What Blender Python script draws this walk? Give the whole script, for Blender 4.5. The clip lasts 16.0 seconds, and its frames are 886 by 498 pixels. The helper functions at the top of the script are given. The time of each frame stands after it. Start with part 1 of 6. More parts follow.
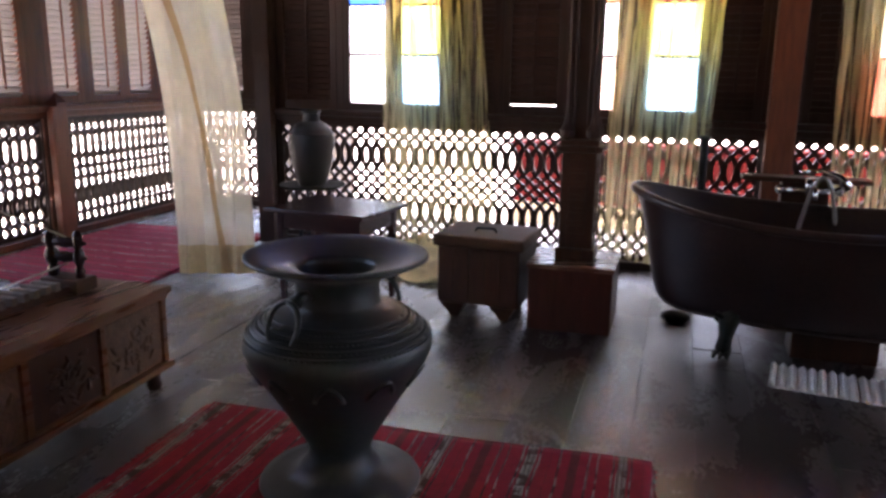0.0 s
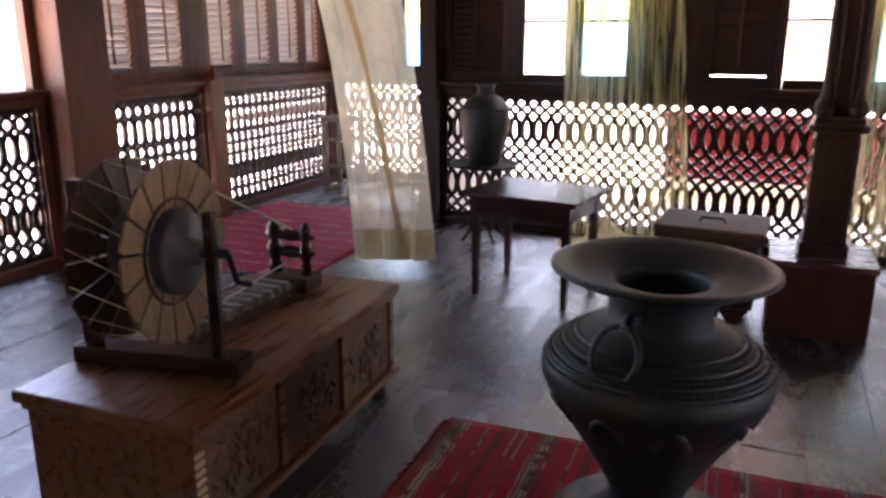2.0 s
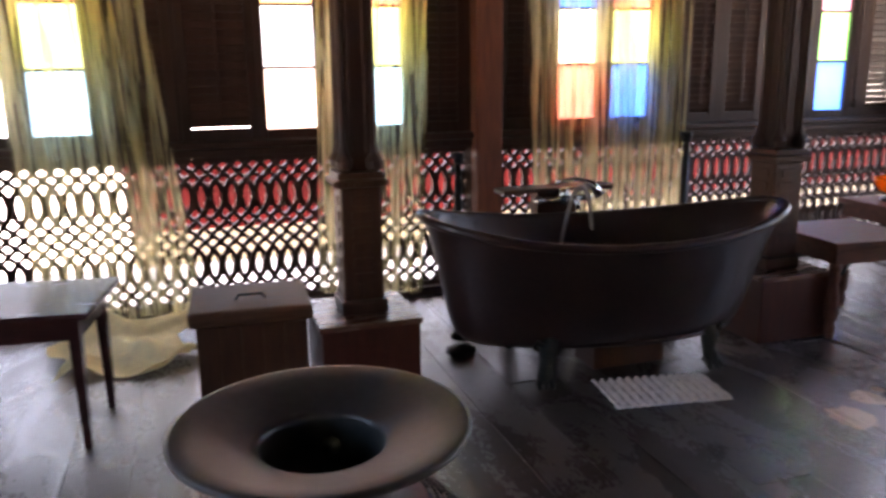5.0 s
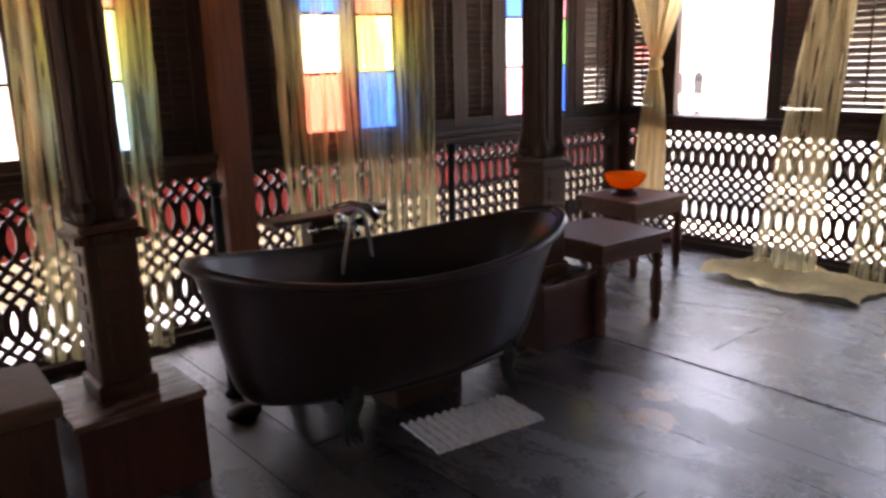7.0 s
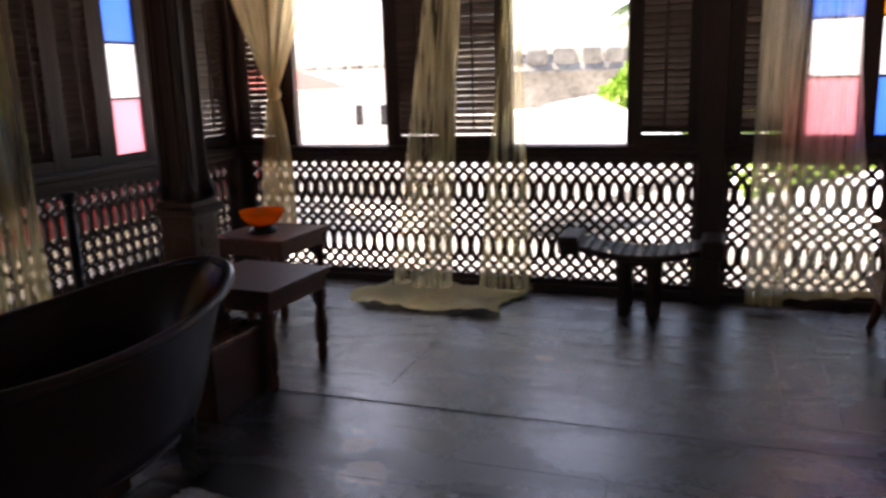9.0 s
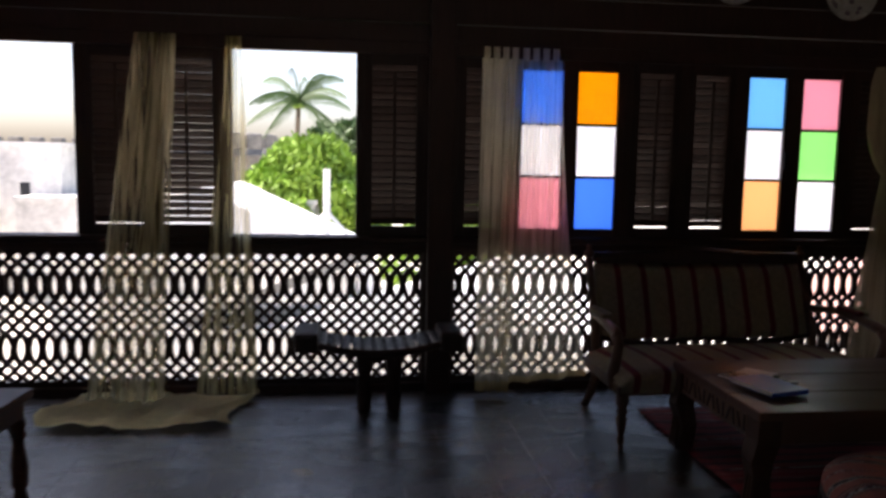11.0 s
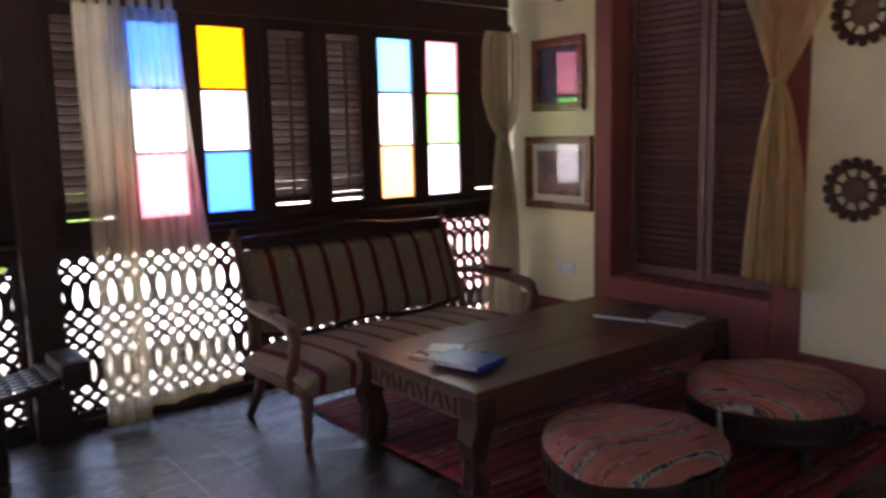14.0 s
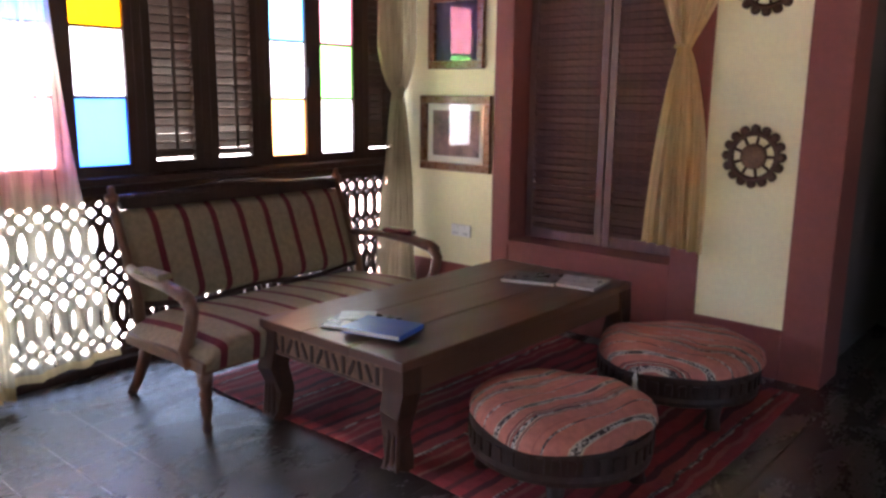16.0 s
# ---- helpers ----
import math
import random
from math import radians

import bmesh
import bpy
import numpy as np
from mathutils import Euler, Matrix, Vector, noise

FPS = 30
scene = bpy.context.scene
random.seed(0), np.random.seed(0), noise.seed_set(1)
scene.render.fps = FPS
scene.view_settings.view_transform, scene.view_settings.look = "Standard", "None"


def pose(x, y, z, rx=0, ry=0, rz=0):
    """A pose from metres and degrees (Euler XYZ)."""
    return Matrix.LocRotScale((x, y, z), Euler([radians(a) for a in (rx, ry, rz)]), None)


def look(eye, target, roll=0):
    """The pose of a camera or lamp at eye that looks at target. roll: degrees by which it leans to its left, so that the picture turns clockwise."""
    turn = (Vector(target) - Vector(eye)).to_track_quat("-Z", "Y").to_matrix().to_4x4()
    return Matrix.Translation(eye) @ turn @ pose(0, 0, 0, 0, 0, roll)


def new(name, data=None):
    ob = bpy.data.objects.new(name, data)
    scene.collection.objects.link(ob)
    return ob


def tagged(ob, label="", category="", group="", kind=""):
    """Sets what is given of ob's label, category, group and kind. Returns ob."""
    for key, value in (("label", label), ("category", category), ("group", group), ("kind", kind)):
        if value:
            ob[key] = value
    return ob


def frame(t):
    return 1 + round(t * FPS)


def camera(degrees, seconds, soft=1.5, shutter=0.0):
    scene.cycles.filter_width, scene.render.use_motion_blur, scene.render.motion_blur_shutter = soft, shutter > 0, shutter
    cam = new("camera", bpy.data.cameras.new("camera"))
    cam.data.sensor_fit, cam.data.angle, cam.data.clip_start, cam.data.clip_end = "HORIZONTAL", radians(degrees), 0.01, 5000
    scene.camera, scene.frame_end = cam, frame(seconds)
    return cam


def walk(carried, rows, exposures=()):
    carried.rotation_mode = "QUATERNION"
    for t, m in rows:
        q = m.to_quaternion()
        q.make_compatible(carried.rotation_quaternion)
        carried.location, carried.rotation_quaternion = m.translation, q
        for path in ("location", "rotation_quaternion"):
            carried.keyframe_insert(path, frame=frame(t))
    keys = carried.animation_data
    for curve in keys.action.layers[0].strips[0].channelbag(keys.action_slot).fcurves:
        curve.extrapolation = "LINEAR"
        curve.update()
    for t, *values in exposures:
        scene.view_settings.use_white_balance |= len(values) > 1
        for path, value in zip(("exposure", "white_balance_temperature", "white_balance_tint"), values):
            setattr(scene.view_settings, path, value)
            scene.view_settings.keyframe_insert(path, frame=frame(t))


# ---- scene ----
cam = camera(59.5, 16.0, soft=2.8, shutter=0.5)
PATH = [
    (0, (0.372, 0.678, 1.311), (-0.192, 2.545, 0.866), 0.8),
    (0.5, (0.213, 0.751, 1.304), (-0.39, 2.597, 0.828), 0.7),
    (1, (0.009, 0.753, 1.333), (-0.651, 2.572, 0.828), 0.7),
    (1.5, (-0.206, 0.769, 1.314), (-0.907, 2.572, 0.804), 0.4),
    (2, (-0.391, 0.854, 1.311), (-1.138, 2.634, 0.788), 0.2),
    (2.5, (-0.487, 0.935, 1.329), (-1.239, 2.709, 0.793), 0.1),
    (3, (-0.608, 1.003, 1.338), (-1.243, 2.817, 0.787), 0.0),
    (3.5, (-0.71, 1.096, 1.371), (-0.943, 3.001, 0.808), -0.6),
    (4, (-0.726, 1.208, 1.42), (-0.625, 3.124, 0.855), -1.0),
    (4.5, (-0.716, 1.351, 1.405), (-0.365, 3.254, 0.902), -1.8),
    (4.7, (-0.747, 1.386, 1.404), (-0.293, 3.276, 0.932), -1.3),
    (6.8, (-0.881, 1.919, 1.48), (0.317, 3.448, 1.006), -1.7),
    (7, (-0.899, 1.976, 1.489), (0.349, 3.465, 1.015), -1.5),
    (7.5, (-0.937, 2.078, 1.471), (0.464, 3.43, 1.015), -1.7),
    (8, (-0.94, 2.156, 1.482), (0.629, 3.311, 1.028), -1.8),
    (8.5, (-0.869, 2.281, 1.48), (0.855, 3.188, 1.031), -1.9),
    (9, (-0.803, 2.471, 1.484), (1.037, 3.128, 1.057), -1.8),
    (9.5, (-0.797, 2.654, 1.486), (1.121, 3.07, 1.101), -0.8),
    (9.7, (-0.794, 2.764, 1.48), (1.155, 3.038, 1.123), -0.6),
    (10.35, (-0.83, 3.0, 1.49), (1.08, 2.985, 1.2), 0.2),
    (11.1, (-0.52, 3.105, 1.505), (1.44, 2.83, 1.3), 1.2),
    (11.8, (-0.201, 2.98, 1.514), (1.734, 2.498, 1.377), 1.6),
    (12, (-0.146, 3.024, 1.506), (1.758, 2.427, 1.365), 0.9),
    (12.5, (0.002, 3.104, 1.503), (1.84, 2.33, 1.349), 0.4),
    (13, (0.11, 3.141, 1.49), (1.91, 2.283, 1.325), 0.3),
    (13.5, (0.162, 3.206, 1.486), (1.88, 2.203, 1.273), 0.1),
    (14, (0.19, 3.28, 1.488), (1.74, 2.05, 1.197), -1.4),
    (14.5, (0.25, 3.347, 1.483), (1.686, 1.994, 1.152), -1.7),
    (15, (0.351, 3.356, 1.467), (1.72, 1.942, 1.113), -1.0),
    (15.5, (0.456, 3.337, 1.463), (1.784, 1.887, 1.098), 0.1),
    (16, (0.529, 3.346, 1.447), (1.808, 1.857, 1.063), 0.7),
]
walk(cam, [(t, look(eye, target, roll)) for t, eye, target, roll in PATH],
     exposures=((0.0, 4.15, 6750, 24), (4.7, 4.3, 7000, 23), (7.0, 3.85, 7500, 22), (9.0, 2.6, 7200, 20), (9.7, 2.0, 6900, 18), (11.8, 1.5, 6600, 17), (13.0, 2.35, 6700, 23), (14.0, 3.5, 6600, 23), (14.7, 4.25, 6500, 20), (16.0, 4.6, 6500, 18)))

# ---- world and sun ----
SKY = bpy.data.worlds.new("sky")
scene.world = SKY
SKY.use_nodes = True
_n = SKY.node_tree.nodes
_sky = _n.new("ShaderNodeTexSky")
_sky.sky_type, _sky.sun_disc = "NISHITA", False
_sky.sun_elevation, _sky.sun_rotation = radians(64), radians(20)
_sky.dust_density, _sky.air_density = 3.6, 0.9
_n["Background"].inputs[1].default_value = 0.15
SKY.node_tree.links.new(_sky.outputs[0], _n["Background"].inputs[0])
_sun = new("sun", bpy.data.lights.new("sun", "SUN"))
_sun.data.energy, _sun.data.angle, _sun.data.color = 4.0, radians(0.5), (1.0, 0.95, 0.87)
_sun.matrix_world = look((4, 11.5, 25), (0, 0, 0))


# ---- materials ----
def mat(name, col, rough=0.6, metal=0.0, vary=0.35, scale=6.0, stretch=(1, 1, 1), bump=0.15, fine=60.0, rnd=0.0, spec=0.5, dark=0.5):
    """A surface whose colour varies at two scales, with fine relief."""
    m = bpy.data.materials.new(name)
    m.use_nodes = True
    n, l = m.node_tree.nodes, m.node_tree.links
    p = n["Principled BSDF"]
    co = n.new("ShaderNodeTexCoord")
    mp = n.new("ShaderNodeMapping")
    mp.inputs["Scale"].default_value = stretch
    l.new(co.outputs["Object"], mp.inputs[0])
    a, b = n.new("ShaderNodeTexNoise"), n.new("ShaderNodeTexNoise")
    a.inputs["Scale"].default_value, b.inputs["Scale"].default_value = scale, fine
    a.inputs["Detail"].default_value, b.inputs["Detail"].default_value = 5, 3
    l.new(mp.outputs[0], a.inputs[0]), l.new(mp.outputs[0], b.inputs[0])
    mix = n.new("ShaderNodeMath")
    mix.operation = "MULTIPLY_ADD"
    mix.inputs[1].default_value = 0.35
    l.new(b.outputs[0], mix.inputs[0])
    half = n.new("ShaderNodeMath")
    half.operation = "MULTIPLY"
    half.inputs[1].default_value = 0.65
    l.new(a.outputs[0], half.inputs[0])
    l.new(half.outputs[0], mix.inputs[2])
    val = mix.outputs[0]
    if rnd:
        oi = n.new("ShaderNodeObjectInfo")
        ad = n.new("ShaderNodeMath")
        ad.operation = "MULTIPLY_ADD"
        ad.inputs[1].default_value = rnd
        l.new(oi.outputs["Random"], ad.inputs[0])
        l.new(val, ad.inputs[2])
        sb = n.new("ShaderNodeMath")
        sb.operation = "SUBTRACT"
        sb.inputs[1].default_value = rnd / 2
        l.new(ad.outputs[0], sb.inputs[0])
        val = sb.outputs[0]
    ramp = n.new("ShaderNodeValToRGB")
    e = ramp.color_ramp.elements
    e[0].position, e[1].position = 0.3, 0.72
    e[0].color = (*[c * (1 - vary) for c in col], 1)
    e[1].color = (*[min(1, c * (1 + vary)) for c in col], 1)
    l.new(val, ramp.inputs[0])
    l.new(ramp.outputs[0], p.inputs["Base Color"])
    rr = n.new("ShaderNodeMapRange")
    rr.inputs[3].default_value, rr.inputs[4].default_value = max(0.03, rough - 0.12), min(1, rough + 0.14)
    l.new(a.outputs[0], rr.inputs[0])
    l.new(rr.outputs[0], p.inputs["Roughness"])
    p.inputs["Metallic"].default_value = metal
    p.inputs["Specular IOR Level"].default_value = spec
    bp = n.new("ShaderNodeBump")
    bp.inputs["Strength"].default_value, bp.inputs["Distance"].default_value = bump, 0.01
    l.new(val, bp.inputs["Height"])
    l.new(bp.outputs[0], p.inputs["Normal"])
    return m


def cloth(name, col, clear=0.3, back=0.5, spread=0.12):
    """Thin woven cloth: part clear between the threads, part glowing through."""
    m = bpy.data.materials.new(name)
    m.use_nodes = True
    n, l = m.node_tree.nodes, m.node_tree.links
    n.remove(n["Principled BSDF"])
    co, no = n.new("ShaderNodeTexCoord"), n.new("ShaderNodeTexNoise")
    no.inputs["Scale"].default_value, no.inputs["Detail"].default_value = 7, 4
    l.new(co.outputs["Object"], no.inputs[0])
    ramp = n.new("ShaderNodeValToRGB")
    ramp.color_ramp.elements[0].color = (*[c * 0.82 for c in col], 1)
    ramp.color_ramp.elements[1].color = (*[min(1, c * 1.1) for c in col], 1)
    l.new(no.outputs[0], ramp.inputs[0])
    d, t, c = n.new("ShaderNodeBsdfDiffuse"), n.new("ShaderNodeBsdfTranslucent"), n.new("ShaderNodeBsdfTransparent")
    l.new(ramp.outputs[0], d.inputs[0]), l.new(ramp.outputs[0], t.inputs[0])
    c.inputs[0].default_value = (1.0, 0.97, 0.9, 1)
    m1, m2 = n.new("ShaderNodeMixShader"), n.new("ShaderNodeMixShader")
    m1.inputs[0].default_value = back
    mp, th, mr = n.new("ShaderNodeMapping"), n.new("ShaderNodeTexNoise"), n.new("ShaderNodeMapRange")
    mp.inputs["Scale"].default_value = (26, 26, 0.9)
    th.inputs["Scale"].default_value, th.inputs["Detail"].default_value, th.inputs["Distortion"].default_value = 1.0, 5, 0.35
    l.new(co.outputs["Object"], mp.inputs[0]), l.new(mp.outputs[0], th.inputs[0])
    mr.inputs[1].default_value, mr.inputs[2].default_value = 0.36, 0.62
    mr.inputs[3].default_value, mr.inputs[4].default_value = min(0.95, clear + spread), max(0.0, clear - spread)
    l.new(th.outputs[0], mr.inputs[0]), l.new(mr.outputs[0], m2.inputs[0])
    l.new(d.outputs[0], m1.inputs[1]), l.new(t.outputs[0], m1.inputs[2])
    l.new(m1.outputs[0], m2.inputs[1]), l.new(c.outputs[0], m2.inputs[2])
    l.new(m2.outputs[0], n["Material Output"].inputs[0])
    return m


def stained(name, col, clear=0.35):
    """Pebbled coloured window glass: scatters the daylight behind it."""
    m = bpy.data.materials.new(name)
    m.use_nodes = True
    n, l = m.node_tree.nodes, m.node_tree.links
    n.remove(n["Principled BSDF"])
    co, vo = n.new("ShaderNodeTexCoord"), n.new("ShaderNodeTexNoise")
    vo.inputs["Scale"].default_value = 90
    l.new(co.outputs["Object"], vo.inputs[0])
    bp = n.new("ShaderNodeBump")
    bp.inputs["Strength"].default_value, bp.inputs["Distance"].default_value = 0.4, 0.004
    l.new(vo.outputs[0], bp.inputs["Height"])
    t, c, g = n.new("ShaderNodeBsdfTranslucent"), n.new("ShaderNodeBsdfTransparent"), n.new("ShaderNodeBsdfGlossy")
    t.inputs[0].default_value = c.inputs[0].default_value = (*col, 1)
    g.inputs["Roughness"].default_value = 0.25
    l.new(bp.outputs[0], g.inputs["Normal"]), l.new(bp.outputs[0], t.inputs["Normal"])
    m1, m2 = n.new("ShaderNodeMixShader"), n.new("ShaderNodeMixShader")
    m1.inputs[0].default_value, m2.inputs[0].default_value = clear, 0.05
    l.new(t.outputs[0], m1.inputs[1]), l.new(c.outputs[0], m1.inputs[2])
    l.new(m1.outputs[0], m2.inputs[1]), l.new(g.outputs[0], m2.inputs[2])
    l.new(m2.outputs[0], n["Material Output"].inputs[0])
    return m


def striped(name, bands, period, axis=0, dots=0.0, rough=0.9, wobble=0.02, bump=0.3):
    """Woven stripes across one axis. bands: (start 0..1, colour, kind), kind 0 plain, 1 broken into light flecks."""
    m = mat(name, (0.5, 0.5, 0.5), rough, bump=bump, fine=220, scale=14)
    n, l = m.node_tree.nodes, m.node_tree.links
    p = n["Principled BSDF"]
    co = n.new("ShaderNodeTexCoord")
    sep = n.new("ShaderNodeSeparateXYZ")
    l.new(co.outputs["Object"], sep.inputs[0])
    wob = n.new("ShaderNodeTexNoise")
    wob.inputs["Scale"].default_value = 5
    l.new(co.outputs["Object"], wob.inputs[0])
    w = n.new("ShaderNodeMath")
    w.operation, w.inputs[1].default_value = "MULTIPLY_ADD", wobble
    l.new(wob.outputs[0], w.inputs[0]), l.new(sep.outputs[axis], w.inputs[2])
    dv = n.new("ShaderNodeMath")
    dv.operation, dv.inputs[1].default_value = "DIVIDE", period
    l.new(w.outputs[0], dv.inputs[0])
    fr = n.new("ShaderNodeMath")
    fr.operation = "FRACT"
    l.new(dv.outputs[0], fr.inputs[0])
    r1, r2 = n.new("ShaderNodeValToRGB"), n.new("ShaderNodeValToRGB")
    for r, key in ((r1, 0), (r2, 1)):
        r.color_ramp.interpolation = "CONSTANT"
        e = r.color_ramp.elements
        while len(e) < len(bands):
            e.new(0.5)
        for i, (at, col, fleck) in enumerate(bands):
            e[i].position = at
            e[i].color = (*col, 1) if key == 0 else (fleck, fleck, fleck, 1)
        l.new(fr.outputs[0], r.inputs[0])
    ck = n.new("ShaderNodeTexChecker")
    ck.inputs["Scale"].default_value = dots or 60
    rot = n.new("ShaderNodeMapping")
    rot.inputs["Rotation"].default_value = (0, 0, radians(45))
    l.new(co.outputs["Object"], rot.inputs[0]), l.new(rot.outputs[0], ck.inputs[0])
    br = n.new("ShaderNodeTexNoise")
    br.inputs["Scale"].default_value = 16
    l.new(co.outputs["Object"], br.inputs[0])
    st = n.new("ShaderNodeMapRange")
    st.inputs[1].default_value, st.inputs[2].default_value = 0.4, 0.5
    l.new(br.outputs[0], st.inputs[0])
    mb = n.new("ShaderNodeMath")
    mb.operation = "MULTIPLY"
    l.new(ck.outputs["Fac"], mb.inputs[0]), l.new(st.outputs[0], mb.inputs[1])
    mu = n.new("ShaderNodeMath")
    mu.operation = "MULTIPLY"
    l.new(mb.outputs[0], mu.inputs[0]), l.new(r2.outputs[0], mu.inputs[1])
    mx = n.new("ShaderNodeMix")
    mx.data_type = "RGBA"
    l.new(mu.outputs[0], mx.inputs[0]), l.new(r1.outputs[0], mx.inputs[6])
    mx.inputs[7].default_value = (0.46, 0.42, 0.36, 1)
    no = n.new("ShaderNodeTexNoise")
    no.inputs["Scale"].default_value, no.inputs["Detail"].default_value = 40, 5
    l.new(co.outputs["Object"], no.inputs[0])
    mm = n.new("ShaderNodeMapRange")
    mm.inputs[3].default_value, mm.inputs[4].default_value = 0.6, 1.4
    l.new(no.outputs[0], mm.inputs[0])
    sc = n.new("ShaderNodeVectorMath")
    sc.operation = "SCALE"
    l.new(mx.outputs[2], sc.inputs[0]), l.new(mm.outputs[0], sc.inputs[3])
    l.new(sc.outputs[0], p.inputs["Base Color"])
    return m


WOOD_DARK = mat("dark_wood", (0.038, 0.017, 0.011), 0.5, scale=4, stretch=(8, 8, 1), rnd=0.3, spec=0.28)
WOOD_RED = mat("reddish_wood", (0.165, 0.052, 0.026), 0.46, scale=4, stretch=(8, 8, 1), rnd=0.2, spec=0.3)
WOOD_MID = mat("brown_wood", (0.06, 0.024, 0.012), 0.45, scale=5, stretch=(6, 6, 1), spec=0.35)
WOOD_TOP = mat("polished_wood", (0.095, 0.04, 0.022), 0.36, scale=2, stretch=(5, 1, 5), bump=0.0, vary=0.16)
WOOD_CHEST = mat("chest_wood", (0.165, 0.064, 0.026), 0.28, scale=4, stretch=(9, 1, 9), bump=0.03, spec=0.5, vary=0.2)
WOOD_CARVED = mat("carved_wood", (0.15, 0.08, 0.045), 0.6, scale=24, bump=0.8, fine=90, vary=0.5)
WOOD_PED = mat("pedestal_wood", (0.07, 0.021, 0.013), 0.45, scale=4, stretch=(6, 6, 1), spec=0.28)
# pedestal wood made paler to carry the window light on the tops
WOOD_PED_LIT = mat("window_lit_pedestal_top", (0.15, 0.075, 0.05), 0.26, scale=5, stretch=(1, 5, 5), bump=0.02, spec=0.6)
WOOD_PALE = mat("pale_slat_wood", (0.26, 0.17, 0.09), 0.6, scale=8, stretch=(5, 5, 1))
# pale grey holds the outdoor light falling on the west shutter slats
WOOD_SLAT_LIT = mat("daylit_slat_wood", (0.28, 0.25, 0.24), 0.7, scale=6, stretch=(1, 6, 6))
WOOD_INLAY = mat("bone_inlay", (0.6, 0.5, 0.34), 0.5, scale=20)
WOOD_GREY = mat("weathered_wood", (0.2, 0.16, 0.12), 0.75, scale=6, stretch=(6, 6, 1))
WOOD_LID = mat("worn_lid_wood", (0.075, 0.036, 0.018), 0.6, scale=6, stretch=(1, 6, 6), vary=0.5, spec=0.2)
WOOD_SOFA = mat("settee_wood", (0.13, 0.062, 0.034), 0.42, scale=5, stretch=(5, 5, 2), spec=0.4)
WOOD_STOOL = mat("worn_stool_wood", (0.11, 0.04, 0.024), 0.5, scale=9, stretch=(1, 3, 3), vary=0.5, bump=0.2, spec=0.3)
WOOD_HUB = mat("greyed_hub_wood", (0.075, 0.062, 0.064), 0.6, scale=8)
WOOD_TABLE = mat("dark_table_wood", (0.034, 0.012, 0.011), 0.22, scale=4, stretch=(1, 5, 5), bump=0.01, vary=0.25, spec=0.3)
PLANK = mat("floor_plank", (0.042, 0.031, 0.025), 0.5, scale=2.3, stretch=(1, 0.6, 1), rnd=0.2, bump=0.12, fine=22, vary=0.5, spec=0.3)
def worn_patches(m, spots):
    """Pale worn-through patches on the floor, each with its own ragged outline."""
    n, l = m.node_tree.nodes, m.node_tree.links
    p = n["Principled BSDF"]
    geo, no = n.new("ShaderNodeNewGeometry"), n.new("ShaderNodeTexNoise")
    no.inputs["Scale"].default_value, no.inputs["Detail"].default_value = 9, 6
    l.new(geo.outputs["Position"], no.inputs[0])
    total = None
    for x, y, r in spots:
        di = n.new("ShaderNodeVectorMath")
        di.operation = "DISTANCE"
        di.inputs[1].default_value = (x, y, 0)
        l.new(geo.outputs["Position"], di.inputs[0])
        mr = n.new("ShaderNodeMapRange")
        mr.inputs[1].default_value, mr.inputs[2].default_value, mr.inputs[3].default_value, mr.inputs[4].default_value = r * 1.5, 0.0, 0.0, 1.0
        l.new(di.outputs["Value"], mr.inputs[0])
        if total is None:
            total = mr.outputs[0]
        else:
            mx = n.new("ShaderNodeMath")
            mx.operation = "MAXIMUM"
            l.new(total, mx.inputs[0]), l.new(mr.outputs[0], mx.inputs[1])
            total = mx.outputs[0]
    ad = n.new("ShaderNodeMath")
    ad.operation = "ADD"
    l.new(total, ad.inputs[0]), l.new(no.outputs[0], ad.inputs[1])
    cut = n.new("ShaderNodeMapRange")
    cut.inputs[1].default_value, cut.inputs[2].default_value = 0.9, 1.0
    l.new(ad.outputs[0], cut.inputs[0])
    old = p.inputs["Base Color"].links[0].from_socket
    mix = n.new("ShaderNodeMix")
    mix.data_type = "RGBA"
    l.new(cut.outputs[0], mix.inputs[0]), l.new(old, mix.inputs[6])
    mix.inputs[7].default_value = (0.55, 0.41, 0.26, 1)
    l.new(mix.outputs[2], p.inputs["Base Color"])


worn_patches(PLANK, ((1.9, 3.84, 0.085), (1.69, 3.72, 0.11), (2.02, 3.9, 0.04), (3.1, 3.3, 0.06)))
PLANK.node_tree.nodes["Principled BSDF"].inputs["Coat Weight"].default_value = 1.0
PLANK.node_tree.nodes["Principled BSDF"].inputs["Coat IOR"].default_value = 1.75


